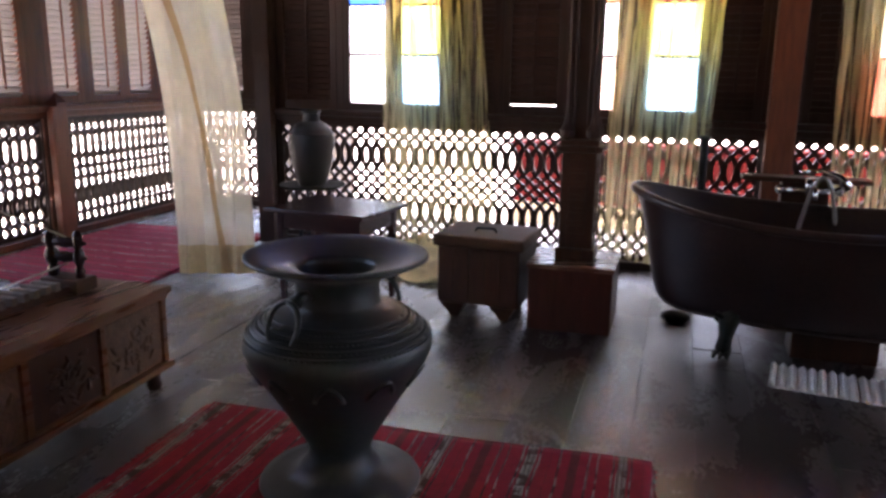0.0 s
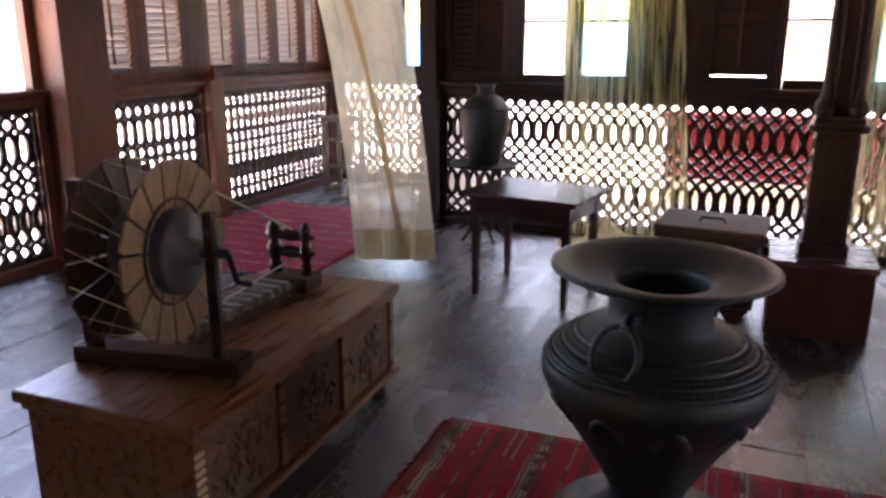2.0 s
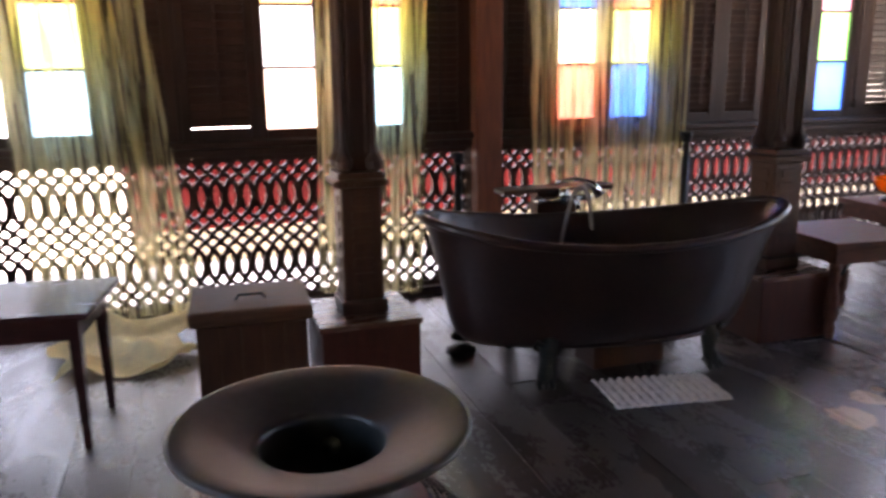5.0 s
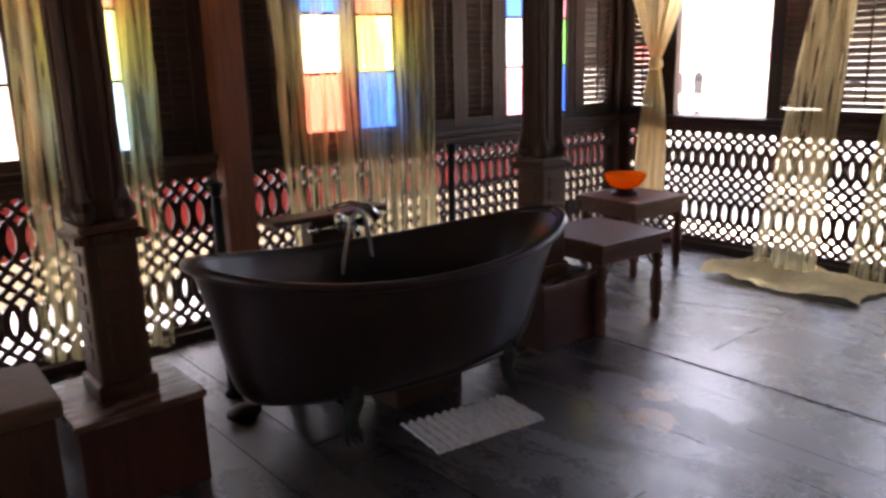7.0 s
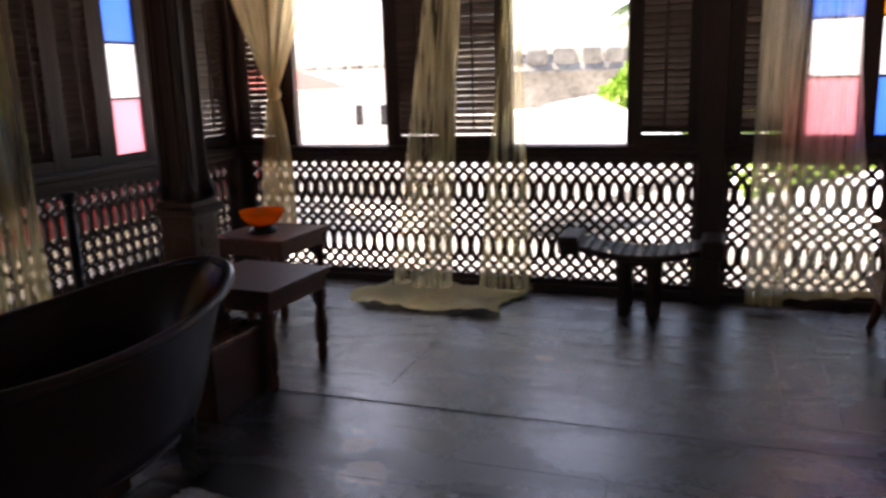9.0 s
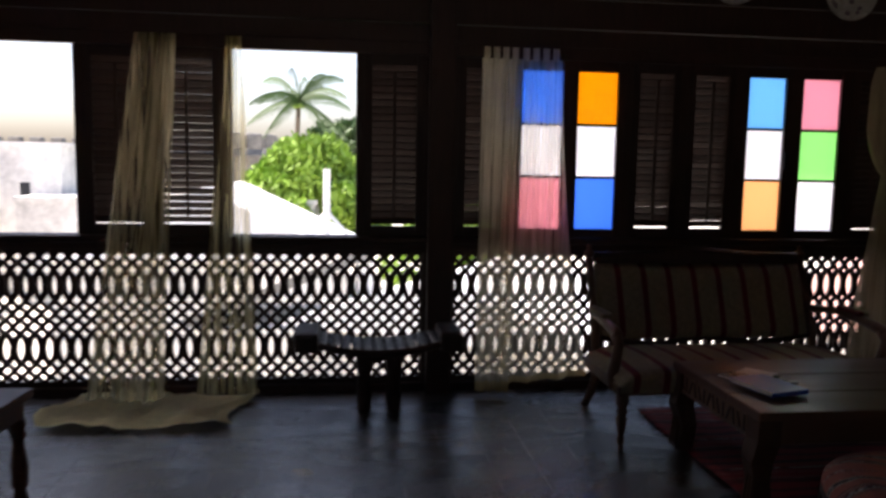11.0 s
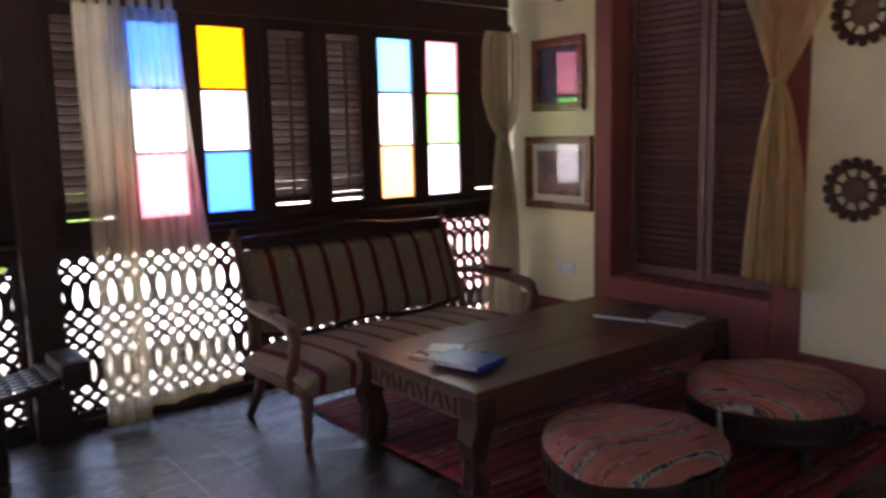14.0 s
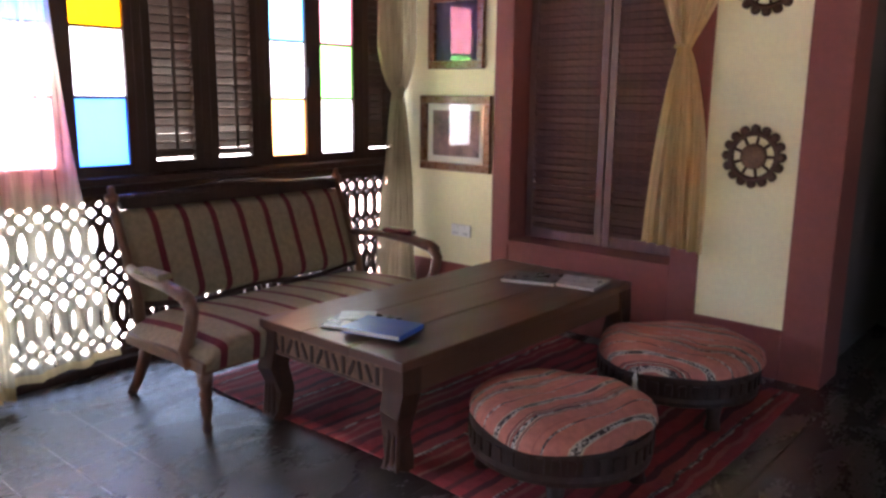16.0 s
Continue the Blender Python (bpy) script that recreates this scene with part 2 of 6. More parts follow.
def scuffs(m):
    """Patchy, streaky sheen of trodden boards."""
    n, l = m.node_tree.nodes, m.node_tree.links
    p, geo = n["Principled BSDF"], n.new("ShaderNodeNewGeometry")
    mp = n.new("ShaderNodeMapping")
    mp.inputs["Scale"].default_value = (2.2, 0.9, 1)
    mp.inputs["Rotation"].default_value = (0, 0, 0.5)
    l.new(geo.outputs["Position"], mp.inputs[0])
    a, b = n.new("ShaderNodeTexNoise"), n.new("ShaderNodeTexNoise")
    a.inputs["Scale"].default_value, a.inputs["Detail"].default_value, a.inputs["Distortion"].default_value = 1.6, 8, 1.2
    b.inputs["Scale"].default_value, b.inputs["Detail"].default_value, b.inputs["Roughness"].default_value = 30, 9, 0.68
    l.new(mp.outputs[0], a.inputs[0]), l.new(mp.outputs[0], b.inputs[0])
    s = n.new("ShaderNodeMath")
    s.operation, s.inputs[1].default_value = "MULTIPLY_ADD", 0.5
    l.new(b.outputs[0], s.inputs[0]), l.new(a.outputs[0], s.inputs[2])
    r = n.new("ShaderNodeMapRange")
    r.inputs[1].default_value, r.inputs[2].default_value, r.inputs[3].default_value, r.inputs[4].default_value = 0.58, 0.98, 0.13, 0.46
    l.new(s.outputs[0], r.inputs[0])
    l.new(r.outputs[0], p.inputs["Coat Roughness"])
    bp = n.new("ShaderNodeBump")
    bp.inputs["Strength"].default_value, bp.inputs["Distance"].default_value = 0.5, 0.01
    l.new(s.outputs[0], bp.inputs["Height"])
    l.new(bp.outputs[0], p.inputs["Coat Normal"])
    # coat weight lowered round the bathtub, fading out with a ragged edge
    di, ad, dull = n.new("ShaderNodeVectorMath"), n.new("ShaderNodeMath"), n.new("ShaderNodeMapRange")
    di.operation, ad.operation, ad.inputs[1].default_value = "DISTANCE", "MULTIPLY_ADD", 1.1
    di.inputs[1].default_value = (0.65, 4.75, 0)
    l.new(geo.outputs["Position"], di.inputs[0]), l.new(s.outputs[0], ad.inputs[0]), l.new(di.outputs["Value"], ad.inputs[2])
    dull.inputs[1].default_value, dull.inputs[2].default_value, dull.inputs[3].default_value, dull.inputs[4].default_value = 1.25, 2.0, 0.35, 1.0
    l.new(ad.outputs[0], dull.inputs[0]), l.new(dull.outputs[0], p.inputs["Coat Weight"])


scuffs(PLANK)
SEAM = mat("floor_under", (0.012, 0.009, 0.008), 0.9)
BRONZE = mat("blackened_bronze", (0.044, 0.052, 0.053), 0.44, metal=0.3, spec=0.5, scale=4, bump=0.08, vary=0.3, fine=45)
IRON = mat("black_iron", (0.02, 0.02, 0.022), 0.45, metal=0.6)
COPPER = mat("dark_copper_enamel", (0.03, 0.016, 0.014), 0.32, metal=0.2, scale=3, vary=0.45, bump=0.06)
CHROME = mat("chrome", (0.75, 0.75, 0.76), 0.12, metal=1.0, vary=0.06, bump=0.0)
HOSE = mat("steel_hose", (0.36, 0.34, 0.31), 0.38, metal=0.5, vary=0.1, bump=0.3, fine=300)
VERDIGRIS = mat("old_brass", (0.03, 0.029, 0.022), 0.6, metal=0.0, spec=0.12, scale=12, vary=0.5)
CLAY = mat("dark_jar", (0.022, 0.02, 0.019), 0.55, scale=6)
COTTON = mat("white_cotton", (0.84, 0.82, 0.78), 0.95, vary=0.14, scale=30, bump=0.6)
ROPE = mat("pale_string", (0.5, 0.44, 0.35), 0.9)
STRAP = mat("woven_strap", (0.5, 0.5, 0.48), 0.8, vary=0.2)
PAINT_YELLOW = mat("cream_yellow_plaster", (0.8, 0.76, 0.49), 0.85, vary=0.1, scale=2.2, bump=0.12, fine=35)
PAINT_RED = mat("brick_red_paint", (0.215, 0.062, 0.052), 0.7, vary=0.16, scale=3, bump=0.12, fine=30)
WHITE_PLASTIC = mat("white_plastic", (0.75, 0.75, 0.72), 0.35, vary=0.05, bump=0.0)
PORCELAIN = mat("porcelain", (0.42, 0.4, 0.36), 0.25, vary=0.12, scale=20, bump=0.02)
PORCELAIN_MARK = mat("porcelain_painted", (0.14, 0.1, 0.12), 0.3, scale=20)
PAPER = mat("paper", (0.62, 0.6, 0.55), 0.8, vary=0.1)
MOUNT = mat("picture_mount", (0.72, 0.7, 0.62), 0.8, vary=0.06)
PRINT_DARK = mat("dark_print", (0.035, 0.04, 0.11), 0.5, scale=9, vary=0.9)
PRINT_WARM = mat("sunset_print", (0.22, 0.12, 0.11), 0.5, scale=7, vary=0.9)
COVER_BLUE = mat("blue_book_cover", (0.015, 0.06, 0.3), 0.36, vary=0.12, bump=0.0)
COVER_PALE = mat("pale_booklet_cover", (0.42, 0.4, 0.38), 0.3, vary=0.5, scale=14, bump=0.0)
COVER_DARK = mat("dark_magazine_cover", (0.07, 0.065, 0.065), 0.28, vary=0.7, scale=18, bump=0.0)
SHEER = cloth("sheer_cream_cloth", (0.66, 0.58, 0.32), 0.54, 0.62, 0.34)
SHEER_FLOOR = cloth("cream_floor_cloth", (0.95, 0.83, 0.5), 0.05, 0.12, 0.05)
SHEER_GOLD = cloth("gold_cream_cloth", (0.84, 0.68, 0.4), 0.22, 0.7, 0.12)
SHEER_PALE = cloth("pale_cotton_cloth", (0.86, 0.8, 0.64), 0.17, 0.72, 0.02)
BORDER = cloth("tan_border_cloth", (0.6, 0.42, 0.22), 0.05, 0.5, 0.0)
GLASSWARE = cloth("orange_glass", (1.0, 0.24, 0.015), 0.1, 0.7, 0.0)
SHEER_TAB = cloth("ivory_sheer_cloth", (0.82, 0.76, 0.58), 0.32, 0.68, 0.12)
SHEER_AIRY = cloth("airy_cream_cloth", (0.86, 0.8, 0.62), 0.6, 0.68, 0.14)
SHEER_MID = cloth("cream_gauze", (0.78, 0.69, 0.44), 0.56, 0.7, 0.18)
KNOT_CLOTH = cloth("beige_gauze", (0.44, 0.36, 0.24), 0.14, 0.4, 0.1)
HEM = cloth("cream_hem_cloth", (0.62, 0.5, 0.28), 0.04, 0.4)
GLASS = {"blue": stained("blue_glass", (0.2, 0.42, 0.95)), "white": stained("white_glass", (0.94, 0.94, 0.96)), "pink": stained("pink_glass", (0.92, 0.52, 0.59)),
         "green": stained("green_glass", (0.52, 0.95, 0.44)), "amber": stained("amber_glass", (1.0, 0.53, 0.02)), "lime": stained("lime_glass", (0.9, 0.98, 0.58)), "cream": stained("cream_glass", (0.98, 0.95, 0.82)), "blush": stained("blush_glass", (0.98, 0.82, 0.74)),
         "salmon": stained("salmon_glass", (0.86, 0.42, 0.34)), "ice": stained("ice_blue_glass", (0.58, 0.8, 0.99)), "sky": stained("pale_blue_glass", (0.36, 0.68, 0.99)), "peach": stained("peach_glass", (0.98, 0.64, 0.38))}
PICTURE_GLASS = bpy.data.materials.new("picture_glass")
PICTURE_GLASS.use_nodes = True
_n, _l = PICTURE_GLASS.node_tree.nodes, PICTURE_GLASS.node_tree.links
_n.remove(_n["Principled BSDF"])
_clear, _gloss, _mixed = _n.new("ShaderNodeBsdfTransparent"), _n.new("ShaderNodeBsdfGlossy"), _n.new("ShaderNodeMixShader")
_gloss.inputs["Roughness"].default_value, _mixed.inputs[0].default_value = 0.03, 0.06
_l.new(_clear.outputs[0], _mixed.inputs[1]), _l.new(_gloss.outputs[0], _mixed.inputs[2])
_l.new(_mixed.outputs[0], _n["Material Output"].inputs[0])
RED, SALMON, BLK = (0.36, 0.012, 0.03), (0.43, 0.15, 0.105), (0.03, 0.02, 0.02)
RUG_RED = striped("red_striped_rug", ((0.0, RED, 0), (0.1, BLK, 1), (0.118, RED, 0), (0.2, BLK, 1), (0.218, RED, 0), (0.36, BLK, 1), (0.38, RED, 0), (0.41, (0.1, 0.045, 0.03), 1), (0.52, RED, 0), (0.55, BLK, 1), (0.57, RED, 0), (0.68, BLK, 0), (0.685, RED, 0), (0.78, BLK, 1), (0.798, RED, 0), (0.9, (0.16, 0.02, 0.02), 0)), 0.31, 0, 95)
RUG_NW = striped("red_ribbed_rug", ((0.0, (0.42, 0.015, 0.05), 0), (0.3, (0.07, 0.008, 0.015), 0), (0.4, (0.42, 0.015, 0.05), 0), (0.6, (0.2, 0.01, 0.03), 0), (0.7, (0.42, 0.015, 0.05), 0), (0.82, (0.06, 0.01, 0.02), 1), (0.92, (0.4, 0.015, 0.05), 0)), 0.17, 1, 40, wobble=0.05)
RUG_KILIM = striped("kilim_rug", ((0.0, (0.27, 0.03, 0.035), 0), (0.16, (0.12, 0.015, 0.018), 0), (0.27, (0.26, 0.11, 0.09), 0), (0.31, (0.24, 0.026, 0.03), 0), (0.42, (0.3, 0.09, 0.075), 0), (0.47, (0.22, 0.024, 0.028), 0), (0.55, (0.07, 0.02, 0.02), 1), (0.59, (0.28, 0.05, 0.045), 0), (0.72, (0.08, 0.016, 0.02), 0), (0.8, (0.26, 0.03, 0.034), 0), (0.93, (0.12, 0.024, 0.024), 0)), 0.43, 0, 60, wobble=0.07)
DUSK, BONE = (0.3, 0.1, 0.075), (0.46, 0.38, 0.28)
POUF_CLOTH = striped("salmon_kilim_cloth", ((0.0, SALMON, 0), (0.165, BONE, 0), (0.18, BLK, 1), (0.255, BONE, 0), (0.27, SALMON, 0), (0.42, BLK, 0), (0.43, DUSK, 0), (0.46, BONE, 0), (0.47, BLK, 0), (0.482, DUSK, 0), (0.51, BLK, 1), (0.565, BONE, 0), (0.58, DUSK, 0), (0.6, BLK, 0), (0.61, BONE, 0), (0.618, SALMON, 0), (0.8, DUSK, 0), (0.815, SALMON, 0), (0.9, BLK, 1), (0.93, SALMON, 0)), 0.25, 1, 84, wobble=0.014)
SOFA_CLOTH = striped("striped_sofa_cloth", ((0.0, (0.235, 0.18, 0.112), 0), (0.35, (0.11, 0.007, 0.012), 0), (0.57, (0.235, 0.18, 0.112), 0)), 0.165, 1, 60, wobble=0.006)


# ---- building helpers ----
def part(name, bm, material, parent=None, label="", smooth=False):
    """Link a bmesh as one mesh object, under a thing or under a part."""
    me = bpy.data.meshes.new(name)
    bmesh.ops.recalc_face_normals(bm, faces=bm.faces)
    bm.to_mesh(me)
    bm.free()
    me.materials.append(material)
    if smooth:
        for poly in me.polygons:
            poly.use_smooth = True
    ob = new(name, me)
    if parent:
        ob.parent = parent
    return tagged(ob, label)


def share(name, me, parent, m):
    ob = new(name, me)
    ob.parent = parent
    ob.matrix_basis = m
    return ob


def thing(name, m, label, category, group="", kind=""):
    ob = new(name)
    ob.matrix_world = m
    return tagged(ob, label, category, group, kind)


def box(bm, x0, x1, y0, y1, z0, z1, bevel=0.0, m=None):
    r = bmesh.ops.create_cube(bm, size=1, matrix=Matrix.LocRotScale(((x0 + x1) / 2, (y0 + y1) / 2, (z0 + z1) / 2), None, (abs(x1 - x0), abs(y1 - y0), abs(z1 - z0))))
    vs = r["verts"]
    if bevel:
        es = list({e for v in vs for e in v.link_edges})
        out = bmesh.ops.bevel(bm, geom=es, offset=bevel, segments=2, affect="EDGES", profile=0.6)
        vs = list({v for f in out["faces"] for v in f.verts} | {v for v in vs if v.is_valid})
    if m is not None:
        bmesh.ops.transform(bm, matrix=m, verts=vs)
    return bm


def boxed(x0, x1, y0, y1, z0, z1, bevel=0.0, m=None):
    return box(bmesh.new(), x0, x1, y0, y1, z0, z1, bevel, m)


def lathe(profile, seg=32, bm=None, m=None, closed=False):
    """Turn a list of (radius, height) round the z axis."""
    bm = bm or bmesh.new()
    rings = []
    for r, z in profile:
        rings.append([bm.verts.new((r * math.cos(2 * math.pi * k / seg), r * math.sin(2 * math.pi * k / seg), z)) for k in range(seg)])
    for a, b in zip(rings, rings[1:]):
        for k in range(seg):
            bm.faces.new((a[k], a[(k + 1) % seg], b[(k + 1) % seg], b[k]))
    if not closed:
        bm.faces.new(rings[0][::-1])
        bm.faces.new(rings[-1])
    if m is not None:
        bmesh.ops.transform(bm, matrix=m, verts=[v for ring in rings for v in ring])
    return bm


def tube(points, radius, seg=8, bm=None, flat=1.0):
    """A round bar along points; radius may be a list."""
    bm = bm or bmesh.new()
    pts = [Vector(p) for p in points]
    rad = radius if isinstance(radius, (list, tuple)) else [radius] * len(pts)
    rings = []
    side = None
    for i, p in enumerate(pts):
        d = (pts[min(i + 1, len(pts) - 1)] - pts[max(i - 1, 0)]).normalized()
        if side is None:
            side = d.orthogonal().normalized()
        side = (side - d * side.dot(d)).normalized()
        up = d.cross(side)
        rings.append([bm.verts.new(p + (side * math.cos(a) + up * math.sin(a) * flat) * rad[i]) for a in (2 * math.pi * k / seg for k in range(seg))])
    for a, b in zip(rings, rings[1:]):
        for k in range(seg):
            bm.faces.new((a[k], a[(k + 1) % seg], b[(k + 1) % seg], b[k]))
    bm.faces.new(rings[0][::-1])
    bm.faces.new(rings[-1])
    return bm


def sheet(fn, nu, nv, thick=0.0, bm=None):
    """A surface fn(u, v), u and v from 0 to 1; with thickness it gets a back."""
    bm = bm or bmesh.new()
    vs = [[bm.verts.new(fn(i / nu, j / nv)) for i in range(nu + 1)] for j in range(nv + 1)]
    for j in range(nv):
        for i in range(nu):
            bm.faces.new((vs[j][i], vs[j][i + 1], vs[j + 1][i + 1], vs[j + 1][i]))
    if thick:
        bmesh.ops.recalc_face_normals(bm, faces=bm.faces)
        bmesh.ops.solidify(bm, geom=list(bm.faces), thickness=thick)
    return bm


def lerp(a, b, t):
    return Vector(a) * (1 - t) + Vector(b) * t


# ---- walls: u runs along the wall, local y points outwards ----
NORTH = pose(0, 6.05, 0)
EAST = pose(4.45, 0, 0, 0, 0, -90)
WEST = pose(-4.25, 0, 0, 0, 0, 90)
NOOK = pose(0, 7.4, 0)
SOUTH = pose(0, -0.775, 0, 0, 0, 180)
LAT0, LAT1, SILL, G0, G1, HEAD, CEIL = 0.075, 0.91, 1.03, 1.083, 2.115, 2.19, 3.15
PITCH = 0.085


def strand_curve():
    """Half-width of the interlaced strands from the foot of the lattice to its top: short crossings and two rows of tall ovals."""
    legs = [(LAT0, 0.0)]
    z, f = LAT0, 0
    for kind, h in (("x", 0.042),) * 3 + (("o", 0.195),) + (("x", 0.042),) * 5 + (("o", 0.195),) + (("x", 0.042),) * 3:
        n = 10 if kind == "o" else 3
        for k in range(1, n + 1):
            s = k / n
            if kind == "o":
                w = 0.43 * math.sin(math.pi * s) ** 0.75 * PITCH
                legs.append((z + h * s, w if f == 0 else PITCH / 2 - w))
            else:
                legs.append((z + h * s, PITCH / 2 * (s if f == 0 else 1 - s)))
        z += h
        if kind == "x":
            f = 1 - f
    return [(zz * 1.0, ff) for zz, ff in legs if zz <= LAT1 + 0.03]


def strand_mesh(sign):
    bm = bmesh.new()
    w, rows = 0.0185, []
    d0, d1 = (-0.021, 0.0) if sign > 0 else (0.0, 0.021)
    for z, f in strand_curve():
        rows.append([bm.verts.new((sign * f + dx, dy, z)) for dx, dy in ((-w, d0), (w, d0), (w, d1), (-w, d1))])
    for a, b in zip(rows, rows[1:]):
        for k in range(4):
            bm.faces.new((a[k], a[(k + 1) % 4], b[(k + 1) % 4], b[k]))
    bmesh.ops.recalc_face_normals(bm, faces=bm.faces)
    me = bpy.data.meshes.new("slat")
    bm.to_mesh(me)
    bm.free()
    me.materials.append(WOOD_DARK)
    return me


STRANDS = (strand_mesh(1), strand_mesh(-1))


def lattice(wall, u0, u1):
    ob = thing("lattice_panel", wall @ pose(u0, 0.02, 0), "dark wooden lattice of interlaced curved slats with oval openings", "lattice", "lattice panels")
    bm = bmesh.new()
    n = max(1, round((u1 - u0) / PITCH))
    box(bm, 0, u1 - u0, -0.02, 0.025, LAT0 - 0.02, LAT0 + 0.012)
    box(bm, 0, u1 - u0, -0.02, 0.025, LAT1 - 0.006, LAT1 + 0.02)
    box(bm, -0.012, 0.012, -0.022, 0.027, LAT0, LAT1)
    box(bm, u1 - u0 - 0.012, u1 - u0 + 0.012, -0.022, 0.027, LAT0, LAT1)
    part("frame", bm, WOOD_DARK, ob)
    step = (u1 - u0) / n
    for i in range(n):
        share("slat", STRANDS[0], ob, Matrix.Translation((step * (i + 0.0) + 0.001, 0, 0)))
        share("slat", STRANDS[1], ob, Matrix.Translation((step * (i + 1.0) - 0.001, 0, 0)))
    return ob


def slat_mesh(width, tilt, mtl):
    bm = boxed(-width / 2, width / 2, -0.027, 0.027, -0.004, 0.004, m=pose(0, 0, 0, tilt, 0, 0))
    bmesh.ops.recalc_face_normals(bm, faces=bm.faces)
    me = bpy.data.meshes.new("louvre")
    bm.to_mesh(me)
    bm.free()
    me.materials.append(mtl)
    return me


def shutter(wall, u0, u1, mtl, label, tilt=-66, z0=SILL - 0.001, z1=HEAD + 0.001, gap=-0.01, depth=0.0, rod=True, slat_mtl=None):
    """A louvred leaf whose slatted field runs from u0 to u1."""
    ob = thing("louvred_shutter", wall @ pose((u0 + u1) / 2, depth, 0), label, "shutter", "louvred shutters")
    w, st = (u1 - u0) / 2, 0.05
    bm = bmesh.new()
    box(bm, -w - st, -w, -0.02, 0.02, z0, z1, 0.004)
    box(bm, w, w + st, -0.02, 0.02, z0, z1, 0.004)
    box(bm, -w, w, -0.018, 0.018, z0, z0 + 0.065, 0.003)
    box(bm, -w, w, -0.018, 0.018, z1 - 0.07, z1, 0.003)
    part("frame", bm, mtl, ob)
    me = slat_mesh(2 * w, tilt, slat_mtl or mtl)
    lo, hi = z0 + 0.065 + gap + 0.02, z1 - 0.09
    n = int((hi - lo) / 0.043)
    for k in range(n + 1):
        share("louvre", me, ob, Matrix.Translation((0, 0, lo + (hi - lo) * k / n)) @ pose(0, 0, 0, random.uniform(-3, 3), 0, random.uniform(-0.4, 0.4)))
    if rod:
        part("tilt_rod", boxed(-0.008, 0.008, -0.036, -0.026, z0 + 0.12, z1 - 0.12, 0.002), mtl, ob)
    return ob


WINDOWS = []


def stained_window(wall, spans, colours):
    """A pair of tall casements, each with three coloured panes, top to bottom."""
    WINDOWS.append(1)
    ob = thing("window_%d" % len(WINDOWS), wall @ pose(0, 0, 0), "dark wooden casement with three coloured glass panes in each leaf", "window", kind="structure")
    bm = bmesh.new()
    a, b = spans[0][0], spans[-1][1]
    box(bm, a - 0.05, a - 0.002, -0.02, 0.02, SILL - 0.002, HEAD + 0.002, 0.004)
    box(bm, b + 0.002, b + 0.05, -0.02, 0.02, SILL - 0.002, HEAD + 0.002, 0.004)
    for s, t in zip(spans, spans[1:]):
        box(bm, s[1] + 0.002, t[0] - 0.002, -0.022, 0.02, SILL - 0.002, HEAD + 0.002, 0.005)
    for s in spans:
        box(bm, s[0] - 0.001, s[1] + 0.001, -0.018, 0.018, SILL - 0.002, G0, 0.003)
        box(bm, s[0] - 0.001, s[1] + 0.001, -0.018, 0.018, G1, HEAD + 0.002, 0.003)
        for k in (1, 2):
            z = G0 + (G1 - G0) * k / 3
            box(bm, s[0] - 0.001, s[1] + 0.001, -0.012, 0.012, z - 0.008, z + 0.008, 0.002)
    part("window_frame", bm, WOOD_DARK, ob)
    for s, cols in zip(spans, colours):
        for k, c in enumerate(cols):
            z1 = G1 - (G1 - G0) * k / 3
            pane = part("pane", boxed(s[0] - 0.004, s[1] + 0.004, 0.002, 0.006, z1 - (G1 - G0) / 3 - 0.002, z1 + 0.002), GLASS[c], ob, c.replace("lime", "yellow-green").replace("sky", "pale blue").replace("ice", "very pale blue") + " pebbled glass pane")
    latch = part("latch", boxed(spans[0][1] + 0.01, spans[0][1] + 0.03, -0.034, -0.022, 1.5, 1.62, 0.003), IRON, ob)
    return ob


def wall_body(name, wall, u0, u1, filled, mtl, low=True, solid=()):
    """Base rail, sill beam with a moulded ledge, header boards and the uprights that fill the given spans between the openings."""
    bm = bmesh.new()
    if low:
        box(bm, u0, u1, -0.05, 0.08, -0.02, LAT0 - 0.02, 0.006)
        box(bm, u0, u1, -0.03, 0.07, LAT1 + 0.02, SILL, 0.004)
        box(bm, u0, u1, -0.075, -0.028, SILL - 0.045, SILL - 0.004, 0.01)
        box(bm, u0, u1, -0.05, -0.029, SILL - 0.09, SILL - 0.05, 0.006)
    n = 5
    for k in range(n):
        a, b = HEAD + (CEIL - HEAD) * k / n, HEAD + (CEIL - HEAD) * (k + 1) / n
        box(bm, u0, u1, -0.03 - 0.004 * (k % 2), 0.07, a, b - 0.006, 0.004)
    box(bm, u0, u1, -0.06, -0.034, HEAD - 0.01, HEAD + 0.07, 0.006)
    for a, b in solid:
        box(bm, a, b, -0.025, 0.06, LAT0 - 0.022, LAT1 + 0.022, 0.003)
    for a, b in filled:
        box(bm, a, b, -0.02, 0.05, SILL, HEAD, 0.003)
    ob = tagged(part(name, bm, mtl), "dark timber wall framing with moulded sill beam", "wall", kind="structure")
    ob.matrix_world = wall
    return ob


def gaps(u0, u1, taken):
    out, at = [], u0
    for a, b in sorted(taken):
        if a - at > 0.004:
            out.append((at, a))
        at = max(at, b)
    if u1 - at > 0.004:
        out.append((at, u1))
    return out


